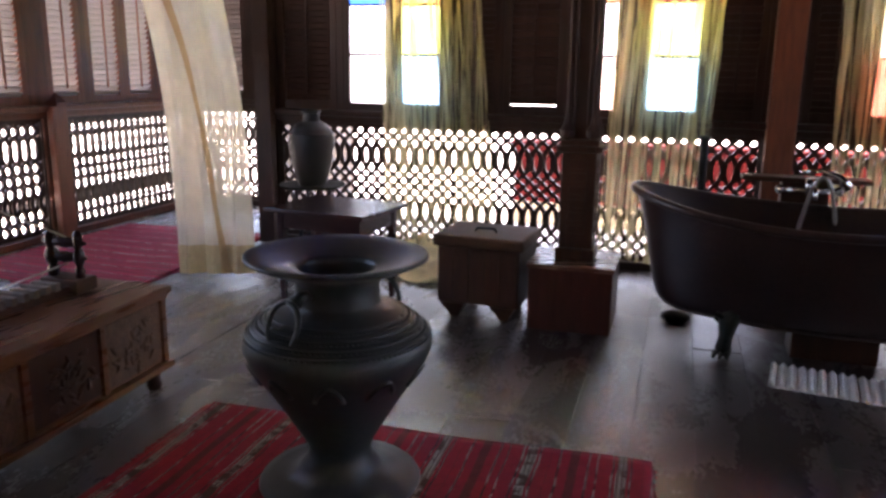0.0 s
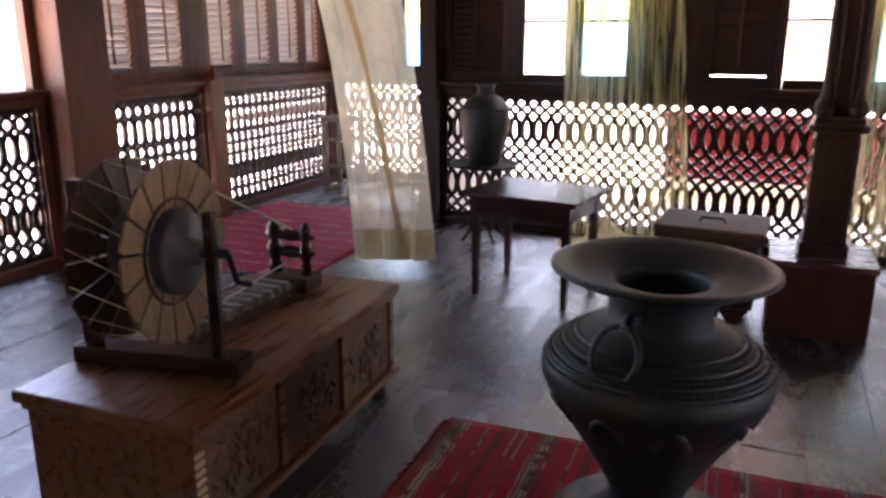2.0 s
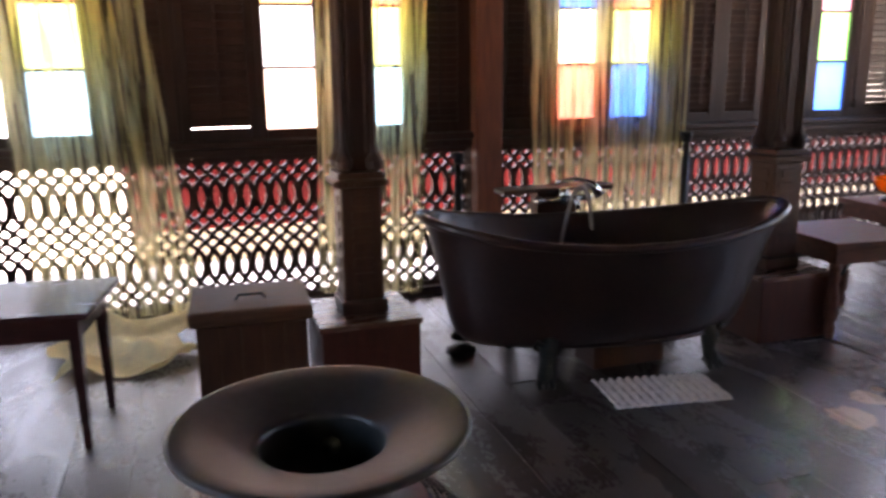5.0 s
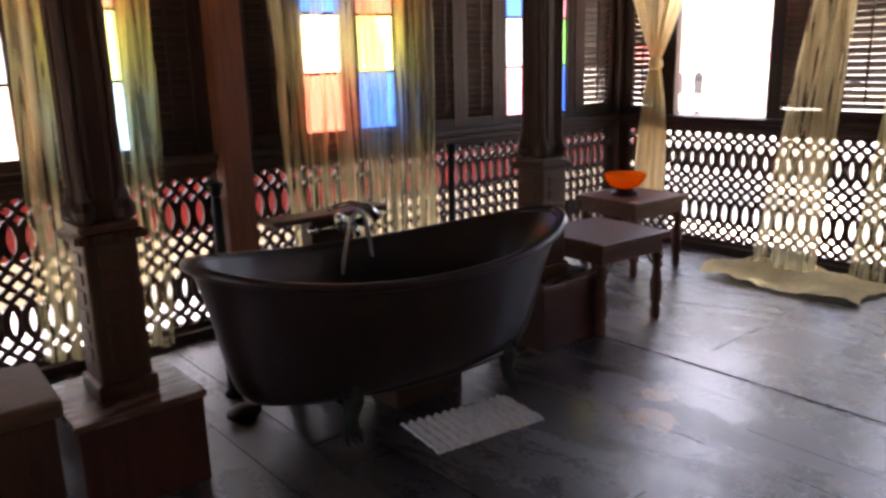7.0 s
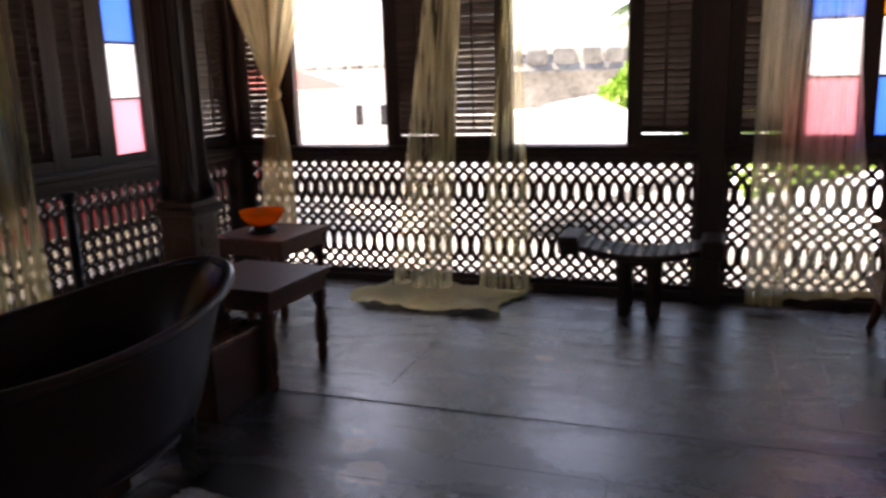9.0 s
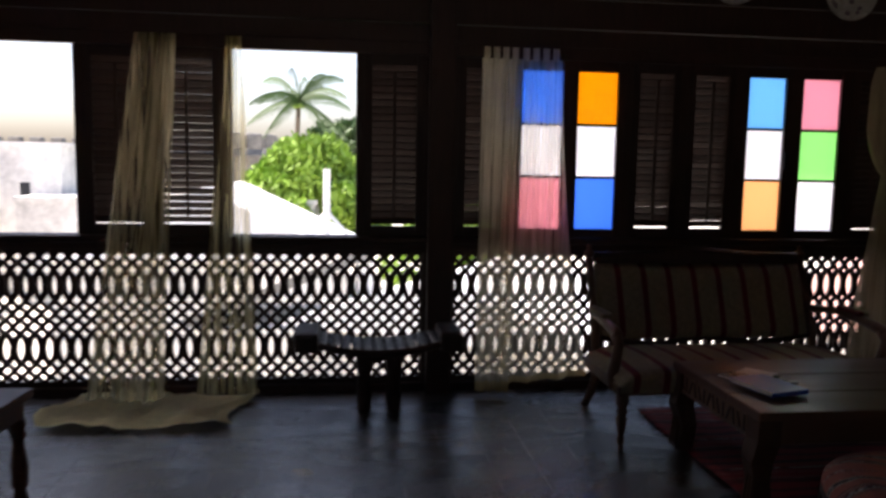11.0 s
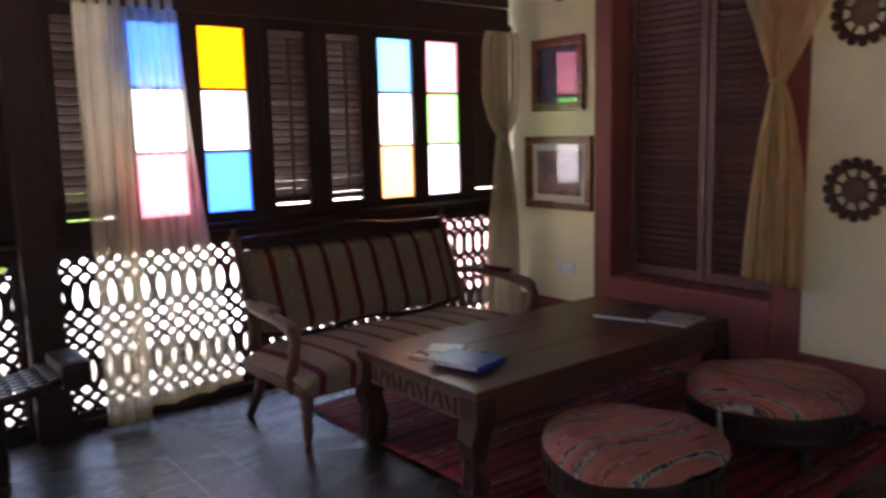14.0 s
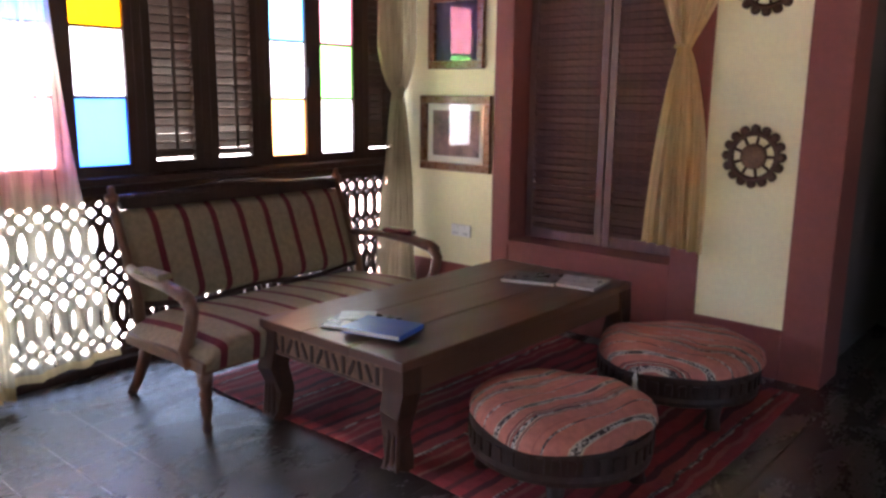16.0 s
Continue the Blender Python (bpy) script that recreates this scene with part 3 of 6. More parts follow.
def build_wall(name, wall, u0, u1, leaves, casements, openings, lattices, mtl=WOOD_DARK, leaf_mtl=WOOD_DARK, leaf_label="dark wooden louvred shutter, closed", slit=-0.01, slat_mtl=None):
    taken = [(a - 0.05, b + 0.05) for a, b, *r in leaves] + [(s[0][0] - 0.05, s[-1][1] + 0.05) for s, c in casements] + list(openings)
    wall_body(name, wall, u0, u1, gaps(u0, u1, taken), mtl, solid=gaps(u0, u1, lattices))
    for a, b, *r in leaves:
        tilt, gap = (list(r) + [-66, slit][len(r):])[:2]
        shutter(wall, a, b, leaf_mtl, leaf_label, tilt, gap=gap, slat_mtl=slat_mtl)
    for s, c in casements:
        stained_window(wall, s, c)
    for a, b in lattices:
        lattice(wall, a, b)


build_wall("wall_north", NORTH, -2.62, 4.42,
           [(-2.5, -2.13), (-1.17, -0.9), (-0.775, -0.455, -66, 0.012), (0.56, 0.8), (1.13, 1.36), (2.28, 2.36), (2.47, 2.63, -58), (2.76, 3.0, -58), (3.86, 3.9), (4.0, 4.3, -45)],
           [(((-1.975, -1.7), (-1.577, -1.297)), (("blue", "white", "white"), ("peach", "lime", "ice"))),
            (((-0.356, -0.075), (0.14, 0.445)), (("peach", "white", "blush"), ("salmon", "lime", "ice"))),
            (((1.48, 1.75), (1.866, 2.143)), (("blue", "cream", "salmon"), ("salmon", "lime", "blue"))),
            (((3.145, 3.415), (3.53, 3.79)), (("blue", "white", "pink"), ("pink", "green", "blue")))],
           [], [(-2.55, 0.87), (1.06, 4.36)])
build_wall("wall_east", EAST, -5.98, 0.74,
           [(-5.89, -5.68, -40), (-4.64, -4.35, -51), (-4.235, -3.925, -40), (-2.94, -2.655, -49), (-2.335, -2.1, -49), (-1.175, -0.94, -51), (-0.785, -0.555, -49), (0.4, 0.64)],
           [(((-1.965, -1.698), (-1.59, -1.325)), (("blue", "white", "pink"), ("amber", "white", "blue"))),
            (((-0.405, -0.144), (-0.015, 0.258)), (("sky", "white", "peach"), ("pink", "green", "white")))],
           [(-5.49, -4.745), (-3.81, -3.04)], [(-5.93, -2.6), (-2.4, 0.7)], slit=0.012)
build_wall("wall_west", WEST, -0.7, 7.32,
           # first four leaves are out of view, added shut to hold back light
           [(-0.45, -0.05, -54), (0.1, 0.5, -54), (0.75, 1.15, -54), (1.28, 1.68, -54), (4.5, 4.81, -50), (4.975, 5.285, -50), (5.585, 5.85, -50), (6.02, 6.325, -50), (6.46, 6.745, -50), (6.88, 7.07, -50)],
           [], [(1.9, 2.9), (3.1, 4.05)], [(1.85, 4.05), (4.52, 5.45), (5.62, 7.28)], mtl=WOOD_RED, leaf_mtl=WOOD_RED, leaf_label="reddish-brown louvred shutter, slats coloured pale for the daylight on them", slat_mtl=WOOD_SLAT_LIT)
build_wall("wall_nook", NOOK, -4.2, -2.62, [(-4.05, -3.68, -45), (-3.1, -2.75)], [(((-3.5, -3.36), (-3.33, -3.19)), (("white", "lime", "sky"), ("blue", "lime", "sky")))],
           [], [(-4.18, -2.7)])


def slab(name, dims, mtl, label, bevel=0.0):
    return tagged(part(name, boxed(*dims, bevel=bevel), mtl), label, kind="structure")


def post(name, x, y, w, d, z1, mtl, label, cat="post", z0=0.0):
    bm = boxed(-w / 2, w / 2, -d / 2, d / 2, z0, z1, 0.008)
    ob = tagged(part(name, bm, mtl), label, cat, kind="structure")
    ob.matrix_world = pose(x, y, 0)
    return ob


slab("wall_return", (-2.66, -2.56, 6.0, 7.44, 0, CEIL), WOOD_DARK, "dark boarded return wall of the nook")
post("post_nook", -2.64, 6.0, 0.13, 0.16, CEIL, WOOD_DARK, "dark timber corner post")
post("post_north", 0.967, 5.985, 0.17, 0.13, CEIL, WOOD_RED, "reddish timber post against the windows")
post("post_east", 4.4, 2.5, 0.15, 0.16, CEIL, WOOD_DARK, "dark timber post between window bays")
post("post_corner", 4.43, 6.03, 0.12, 0.12, CEIL, WOOD_DARK, "dark timber corner post")
post("post_west", -4.15, 4.28, 0.2, 0.34, CEIL, WOOD_RED, "broad reddish timber post beside the open window")
post("post_southwest", -4.25, 7.4, 0.14, 0.14, CEIL, WOOD_DARK, "dark timber corner post")
_b = boxed(-0.03, 0.03, -0.075, 0.075, 0, 1.02, 0.006)
lathe([(0.075, 1.02), (0.07, 1.05), (0.03, 1.09), (0.006, 1.12)], 4, _b, pose(0, 0, 0, 0, 0, 45))
post_bar = tagged(part("post_bar", _b, WOOD_RED), "low reddish post with a pointed top", "post", kind="structure")
post_bar.matrix_world = pose(-4.17, 5.53, 0)

slab("ceiling", (-4.4, 4.6, -3.2, 7.6, CEIL, CEIL + 0.1), WOOD_DARK, "dark boarded ceiling")
# overhang added out of view, sized to keep direct sun off the windows
slab("eaves", (-4.6, 5.3, -5.0, 7.75, CEIL + 0.12, CEIL + 0.2), WOOD_DARK, "unseen roof overhang added to keep direct sun out")

# south wall: yellow panels framed by red, a shuttered niche and a dark doorway
def south_wall():
    bm = bmesh.new()
    for a, b in ((3.63, 4.5), (1.72, 2.2)):
        box(bm, -b, -a, 0.0, 0.25, 0.27 if a < 3 else 0.3, CEIL)
    tagged(part("wall_south", bm, PAINT_YELLOW), "cream yellow plaster wall panels", "wall", kind="structure").matrix_world = SOUTH
    bm = bmesh.new()
    box(bm, -3.63, -3.485, -0.02, 0.26, 0.0, CEIL, 0.01)
    box(bm, -2.36, -2.2, -0.02, 0.26, 0.0, CEIL, 0.01)
    box(bm, -1.72, -1.51, -0.02, 0.3, 0.0, CEIL, 0.01)
    box(bm, -3.485, -2.36, -0.018, 0.26, 0.0, 0.5, 0.006)
    box(bm, -3.485, -2.36, -0.018, 0.26, 2.5, CEIL)
    box(bm, -2.2, -1.72, -0.016, 0.24, 0.0, 0.27, 0.006)
    box(bm, -4.45, -3.63, -0.016, 0.24, 0.0, 0.3, 0.006)
    tagged(part("wall_trim", bm, PAINT_RED), "brick-red painted wall frame and dado", "trim", kind="structure").matrix_world = SOUTH
    bm = bmesh.new()
    box(bm, -3.485, -2.36, 0.24, 0.28, 0.5, 2.5)
    tagged(part("niche_back", bm, WOOD_DARK), "dark back of the shuttered niche", "wall", kind="structure").matrix_world = SOUTH
    bm = boxed(-3.49, -2.355, -0.03, 0.2, 0.5, 0.53, 0.006)
    tagged(part("niche_sill", bm, PAINT_RED), "brick-red sill of the shuttered niche", "sill", kind="structure").matrix_world = SOUTH
    for a, b in ((-3.42, -2.95), (-2.84, -2.42)):
        shutter(SOUTH, a, b, WOOD_NICHE, "dark brown louvred shutter, closed, in a red niche", -50, 0.54, 2.5, -0.01, 0.17, False)
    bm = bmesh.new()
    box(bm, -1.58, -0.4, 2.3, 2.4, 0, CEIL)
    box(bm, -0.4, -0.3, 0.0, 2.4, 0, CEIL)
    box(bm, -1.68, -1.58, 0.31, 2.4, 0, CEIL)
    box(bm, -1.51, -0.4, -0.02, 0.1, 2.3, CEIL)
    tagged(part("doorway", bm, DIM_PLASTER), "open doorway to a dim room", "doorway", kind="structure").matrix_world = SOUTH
    # closes the unseen side; its cream is there to bounce light inwards
    bm = boxed(-0.3, 4.3, 0.0, 0.1, 0, CEIL)
    tagged(part("wall_south_west", bm, PAINT_YELLOW), "unseen closing wall, cream to bounce light", "wall", kind="structure").matrix_world = SOUTH


# dark tone puts the dimness beyond the doorway into the plaster colour
DIM_PLASTER = mat("dimmed_room_plaster", (0.09, 0.08, 0.075), 0.85, vary=0.15, scale=2, bump=0.1)
WOOD_NICHE = mat("niche_shutter_wood", (0.14, 0.07, 0.06), 0.5, scale=4, stretch=(8, 8, 1), rnd=0.2)
south_wall()
# ---- floor ----
floor = slab("floor", (-4.4, 4.6, -3.2, 7.5, -0.14, -0.012), SEAM, "dark worn plank floor with a satin sheen")


def plank_mesh(length, width):
    bm = boxed(-width / 2 + 0.0008, width / 2 - 0.0008, -length / 2 + 0.0008, length / 2 - 0.0008, -0.011, 0.0, 0.001)
    me = bpy.data.meshes.new("plank")
    bm.to_mesh(me)
    bm.free()
    me.materials.append(PLANK)
    return me


def planks():
    rng = random.Random(4)
    w = 0.228
    cache = {}

    def lay(cx, cy, length, rz):
        key = round(length, 3)
        if key not in cache:
            cache[key] = plank_mesh(length, w)
        share("plank", cache[key], floor, pose(cx, cy, rng.uniform(-0.0015, 0.0015), rng.uniform(-0.05, 0.05), rng.uniform(-0.2, 0.2), rz))
    x = -4.28
    while x < 2.4:
        a = -3.1
        for length in rng.choice(((2.9, 3.6, 4.0), (3.6, 2.9, 4.0), (4.0, 3.6, 2.9), (1.9, 4.0, 4.6))):
            lay(x + w / 2, a + length / 2, length, 0)
            a += length
        x += w
    y = -3.1
    while y < 6.1:
        lay(x + 1.08, y + w / 2, 2.16, 90)
        y += w


# ---- curtains ----
def curtain(name, top, bottom, mtl, label, folds=7, amp=0.03, width=None, pinch=None, hem=None, seed=1, curve=None, depth=(0, 1, 0), nv=40, bulb=0):
    """top and bottom: the two ends of the upper and lower edges. pinch: (height 0..1 from the top, width there as a share, shift)."""
    rng = random.Random(seed)
    ph = [rng.uniform(0, 6.28) for _ in range(6)]
    dv = Vector(depth)

    def fn(u, v):
        uu = u
        if pinch:
            at, share_w, centre = pinch
            k = math.exp(-((v - at) / 0.16) ** 2)
            k2 = min(1, abs(v - at) / (at if v < at else 1 - at)) ** 0.8
            if bulb and v < at:
                k2 = min(1, bulb * math.sin(math.pi * min(1, (at - v) / (at * 1.25))) ** 0.6)
            s = share_w + (1 - share_w) * k2
            uu = centre + (u - centre) * s
        p = lerp(lerp(top[0], top[1], uu), lerp(bottom[0], bottom[1], uu), v)
        if curve:
            p = p + Vector(curve) * math.sin(math.pi * v)
        a = amp * (0.45 + 0.75 * v)
        f = math.sin(2 * math.pi * folds * u + ph[0] + 1.2 * math.sin(3 * v + ph[1])) + 0.5 * math.sin(2 * math.pi * folds * 1.7 * u + ph[2] + 2 * v)
        g = 0.25 * math.sin(2 * math.pi * folds * 3.1 * u + ph[3] - 3 * v) + 0.2 * math.sin(9 * v + 5 * u + ph[4])
        return p + dv * a * (f + g) * 0.6
    ob = thing(name, Matrix.Identity(4), label, "curtain", "curtains")
    part("cloth", sheet(fn, folds * 14, nv), mtl, ob, smooth=True)
    if hem:
        part("hem", sheet(lambda u, v: fn(u, 1 - hem * (1 - v)) - dv * 0.006, folds * 14, 3), HEM, ob, "double cream hem", smooth=True)
    return ob, fn


def tabs(ob, a, b, n, up=0.07, mtl=None):
    for k in range(n):
        p = lerp(a, b, (k + 0.5) / n)
        d = (Vector(b) - Vector(a)).normalized()
        part("tab", sheet(lambda u, v: p + d * (u - 0.5) * 0.04 + Vector((0, 0, -0.01 + (up + 0.01) * v)), 2, 2, 0.004), mtl or SHEER, ob)


c, blown = curtain("curtain", ((-3.5, 5.55, 2.35), (-2.95, 5.75, 2.35)), ((-2.57, 4.7, 0.06), (-2.12, 4.86, 0.06)), SHEER_PALE, "pale cream cotton curtain blown inwards, hanging free from the beam", 3, 0.026, hem=0.07, seed=3, curve=(0.02, 0.1, 0.0), depth=(0.3, 0.95, 0), nv=30)
part("border_strip", sheet(lambda u, v: blown(0.2 + 0.42 * v + 0.075 * (u - 0.5), v) + Vector((0.004, -0.012, 0)), 4, 30), BORDER, c, "tan border strip folded along the cloth", smooth=True)
c, _ = curtain("curtain", ((-1.72, 5.93, 2.3), (-1.02, 5.93, 2.3)), ((-1.62, 5.86, 0.04), (-0.8, 5.9, 0.1)), SHEER, "sheer cream curtain hanging in front of a coloured window", 7, 0.04, seed=5)
c, _ = curtain("curtain", ((-0.05, 5.93, 2.3), (0.62, 5.93, 2.3)), ((-0.12, 5.9, 0.12), (0.5, 5.86, 0.06)), SHEER, "sheer cream curtain hanging in front of a coloured window", 6, 0.04, seed=8)
c, _ = curtain("curtain", ((1.2, 5.93, 2.3), (2.4, 5.93, 2.3)), ((1.3, 5.9, 0.2), (2.38, 5.9, 0.16)), SHEER, "sheer cream curtain hanging in front of a coloured window", 9, 0.045, seed=11)
c, _ = curtain("curtain", ((4.33, 5.98, 2.25), (4.33, 5.2, 2.25)), ((4.33, 5.78, 0.25), (4.33, 5.5, 0.25)), SHEER_GOLD, "golden cream curtain tied in a knot at mid height", 6, 0.03, pinch=(0.41, 0.1, 0.5), seed=2, depth=(1, 0, 0))
part("knot", lathe([(0.02, -0.05), (0.05, -0.03), (0.055, 0.0), (0.045, 0.035), (0.02, 0.05)], 14, m=pose(4.33, 5.6, 1.42)), SHEER_GOLD, c, smooth=True)
c, _ = curtain("curtain", ((4.36, 4.36, 2.25), (4.36, 4.12, 2.25)), ((4.2, 4.66, 0.03), (4.16, 4.2, 0.03)), SHEER_MID, "sheer cream curtain hanging to the floor beside an open window", 6, 0.03, seed=14, depth=(1, 0, 0))
c, _ = curtain("curtain", ((4.37, 3.83, 2.25), (4.37, 3.74, 2.25)), ((4.28, 4.02, 0.04), (4.28, 3.64, 0.04)), SHEER, "narrow sheer cream curtain beside an open window", 3, 0.025, seed=15, depth=(1, 0, 0))
c, _ = curtain("curtain", ((4.35, 2.03, 2.17), (4.35, 1.73, 2.17)), ((4.32, 2.1, 0.06), (4.3, 1.52, 0.12)), SHEER_AIRY, "airy cream tab-top curtain across a coloured window", 3, 0.03, seed=17, hem=0.02, depth=(1, 0, 0), curve=(0.0, 0.04, 0.0))
tabs(c, (4.35, 2.0, 2.17), (4.35, 1.74, 2.17), 4, mtl=SHEER_TAB)
c, _ = curtain("curtain", ((4.345, 2.25, 2.17), (4.345, 2.01, 2.17)), ((4.29, 2.27, 0.03), (4.28, 2.05, 0.03)), SHEER_TAB, "gathered cream tab-top curtain beside a coloured window", 4, 0.03, seed=19, hem=0.03, depth=(1, 0, 0))
tabs(c, (4.345, 2.25, 2.17), (4.345, 2.01, 2.17), 4, mtl=SHEER_TAB)
c, _ = curtain("curtain", ((4.33, -0.4, 2.2), (4.33, -0.76, 2.2)), ((4.31, -0.36, 0.12), (4.31, -0.75, 0.12)), KNOT_CLOTH, "beige gauze curtain tied in a bulky knot in the corner", 5, 0.045, pinch=(0.345, 0.14, 0.5), bulb=1.1, seed=21, depth=(0.9, 0.3, 0))
part("knot", lathe([(0.02, -0.05), (0.04, -0.025), (0.044, 0.012), (0.03, 0.04)], 14, m=pose(4.32, -0.575, 1.485)), KNOT_CLOTH, c, smooth=True)
c, _ = curtain("curtain", ((2.66, -0.7, 2.5), (1.84, -0.66, 2.5)), ((2.5, -0.69, 0.66), (2.15, -0.7, 0.63)), SHEER_GOLD, "golden cream curtain tied at mid height over the red niche", 6, 0.035, pinch=(0.42, 0.11, 0.42), hem=0.03, seed=25)
part("tie", lathe([(0.03, -0.012), (0.043, -0.009), (0.043, 0.009), (0.03, 0.012)], 14, m=pose(2.345, -0.7, 1.73)), HEM, c, "pale cord tie", smooth=True)
# cloth that spills over the floor
spill = thing("floor_cloth", Matrix.Identity(4), "sheer cream curtain end spread in folds over the floor", "cloth")


def spill_fn(u, v):
    x = 3.74 + (4.33 - 3.74) * v + (0.02 * math.sin(7 * u + 1) + 0.008 * math.sin(43 * u)) * (1 - v)
    y = lerp((4.78, 0, 0), (3.72, 0, 0), u)[0] + 0.06 * math.sin(5 * v)
    z = 0.012 + 0.008 * math.sin(31 * u + 3 * v) * math.sin(19 * v) ** 2 + 0.008 + 0.03 * max(0, math.sin(9 * u + 4 * v)) ** 2 + 0.02 * max(0, math.sin(17 * u - 5 * v + 2)) ** 2 + 0.03 * v * max(0, math.sin(4 * u + 1))
    return Vector((x, y, z))


part("cloth", sheet(spill_fn, 60, 24), SHEER_FLOOR, spill, smooth=True)
spill2 = thing("floor_cloth", Matrix.Identity(4), "end of a cream curtain crumpled on the floor", "cloth")
part("cloth", sheet(lambda u, v: Vector((-1.5 + 0.62 * u + 0.06 * math.sin(9 * v), 5.2 + 0.66 * v + 0.05 * math.sin(8 * u), 0.012 + 0.05 * max(0, math.sin(8 * u + 6 * v)) ** 2 + 0.04 * max(0, math.sin(15 * v - 6 * u)) ** 2 + 0.08 * v * v)), 36, 30), SHEER_FLOOR, spill2, smooth=True)


# ---- pillars ----
def pillar(x, y):
    ob = thing("pillar", pose(x, y, 0), "carved dark timber pillar on a reddish box pedestal", "pillar", "pillars")
    bm = boxed(-0.215, 0.215, -0.215, 0.215, 0, 0.33, 0.006)
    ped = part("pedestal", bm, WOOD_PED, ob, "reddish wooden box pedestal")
    part("pedestal_top", boxed(-0.225, 0.225, -0.225, 0.225, 0.33, 0.356, 0.005), WOOD_PED_LIT, ob, "smooth pedestal top, coloured paler for window light")
    bm = bmesh.new()
    box(bm, -0.104, 0.104, -0.104, 0.104, 0.356, 0.42, 0.012)
    box(bm, -0.09, 0.09, -0.09, 0.09, 0.42, 0.92, 0.012)
    for sx, sy in ((1, 0), (-1, 0), (0, 1), (0, -1)):
        for k in range(6):
            z = 0.5 + 0.068 * k
            if sx:
                box(bm, sx * 0.09, sx * 0.097, -0.046, 0.046, z, z + 0.045, 0.004)
            else:
                box(bm, -0.046, 0.046, sy * 0.09, sy * 0.097, z, z + 0.045, 0.004)
    part("shaft_base", bm, WOOD_MID, ob)
    bm = bmesh.new()
    box(bm, -0.113, 0.113, -0.113, 0.113, 0.92, 0.955, 0.012)
    box(bm, -0.1, 0.1, -0.1, 0.1, 0.955, 0.985, 0.008)
    for k in range(9):
        for s in (1, -1):
            a = -0.1 + 0.025 * k
            box(bm, a - 0.009, a + 0.009, s * 0.107, s * 0.12, 0.925, 0.95, 0.003)
            box(bm, s * 0.107, s * 0.12, a - 0.009, a + 0.009, 0.925, 0.95, 0.003)
    part("collar", bm, WOOD_MID, ob, "carved collar with a row of small blocks")
    bm = boxed(-0.066, 0.066, -0.066, 0.066, 0.985, CEIL, 0.01)
    for sx in (1, -1):
        for sy in (1, -1):
            tube([(sx * 0.066, sy * 0.066, 1.0), (sx * 0.066, sy * 0.066, CEIL)], 0.013, 8, bm)
            tube([(sx * 0.036, sy * 0.069, 1.06), (sx * 0.036, sy * 0.069, CEIL)], 0.009, 6, bm)
            tube([(sx * 0.069, sy * 0.036, 1.06), (sx * 0.069, sy * 0.036, CEIL)], 0.009, 6, bm)
            lathe([(0.016, 0.985), (0.036, 1.0), (0.04, 1.03), (0.024, 1.06), (0.016, 1.1)], 10, bm, pose(sx * 0.066, sy * 0.066, 0))
    part("shaft", bm, WOOD_DARK, ob)
    return ob


pillar(-0.115, 4.752)
pillar(2.125, 4.755)


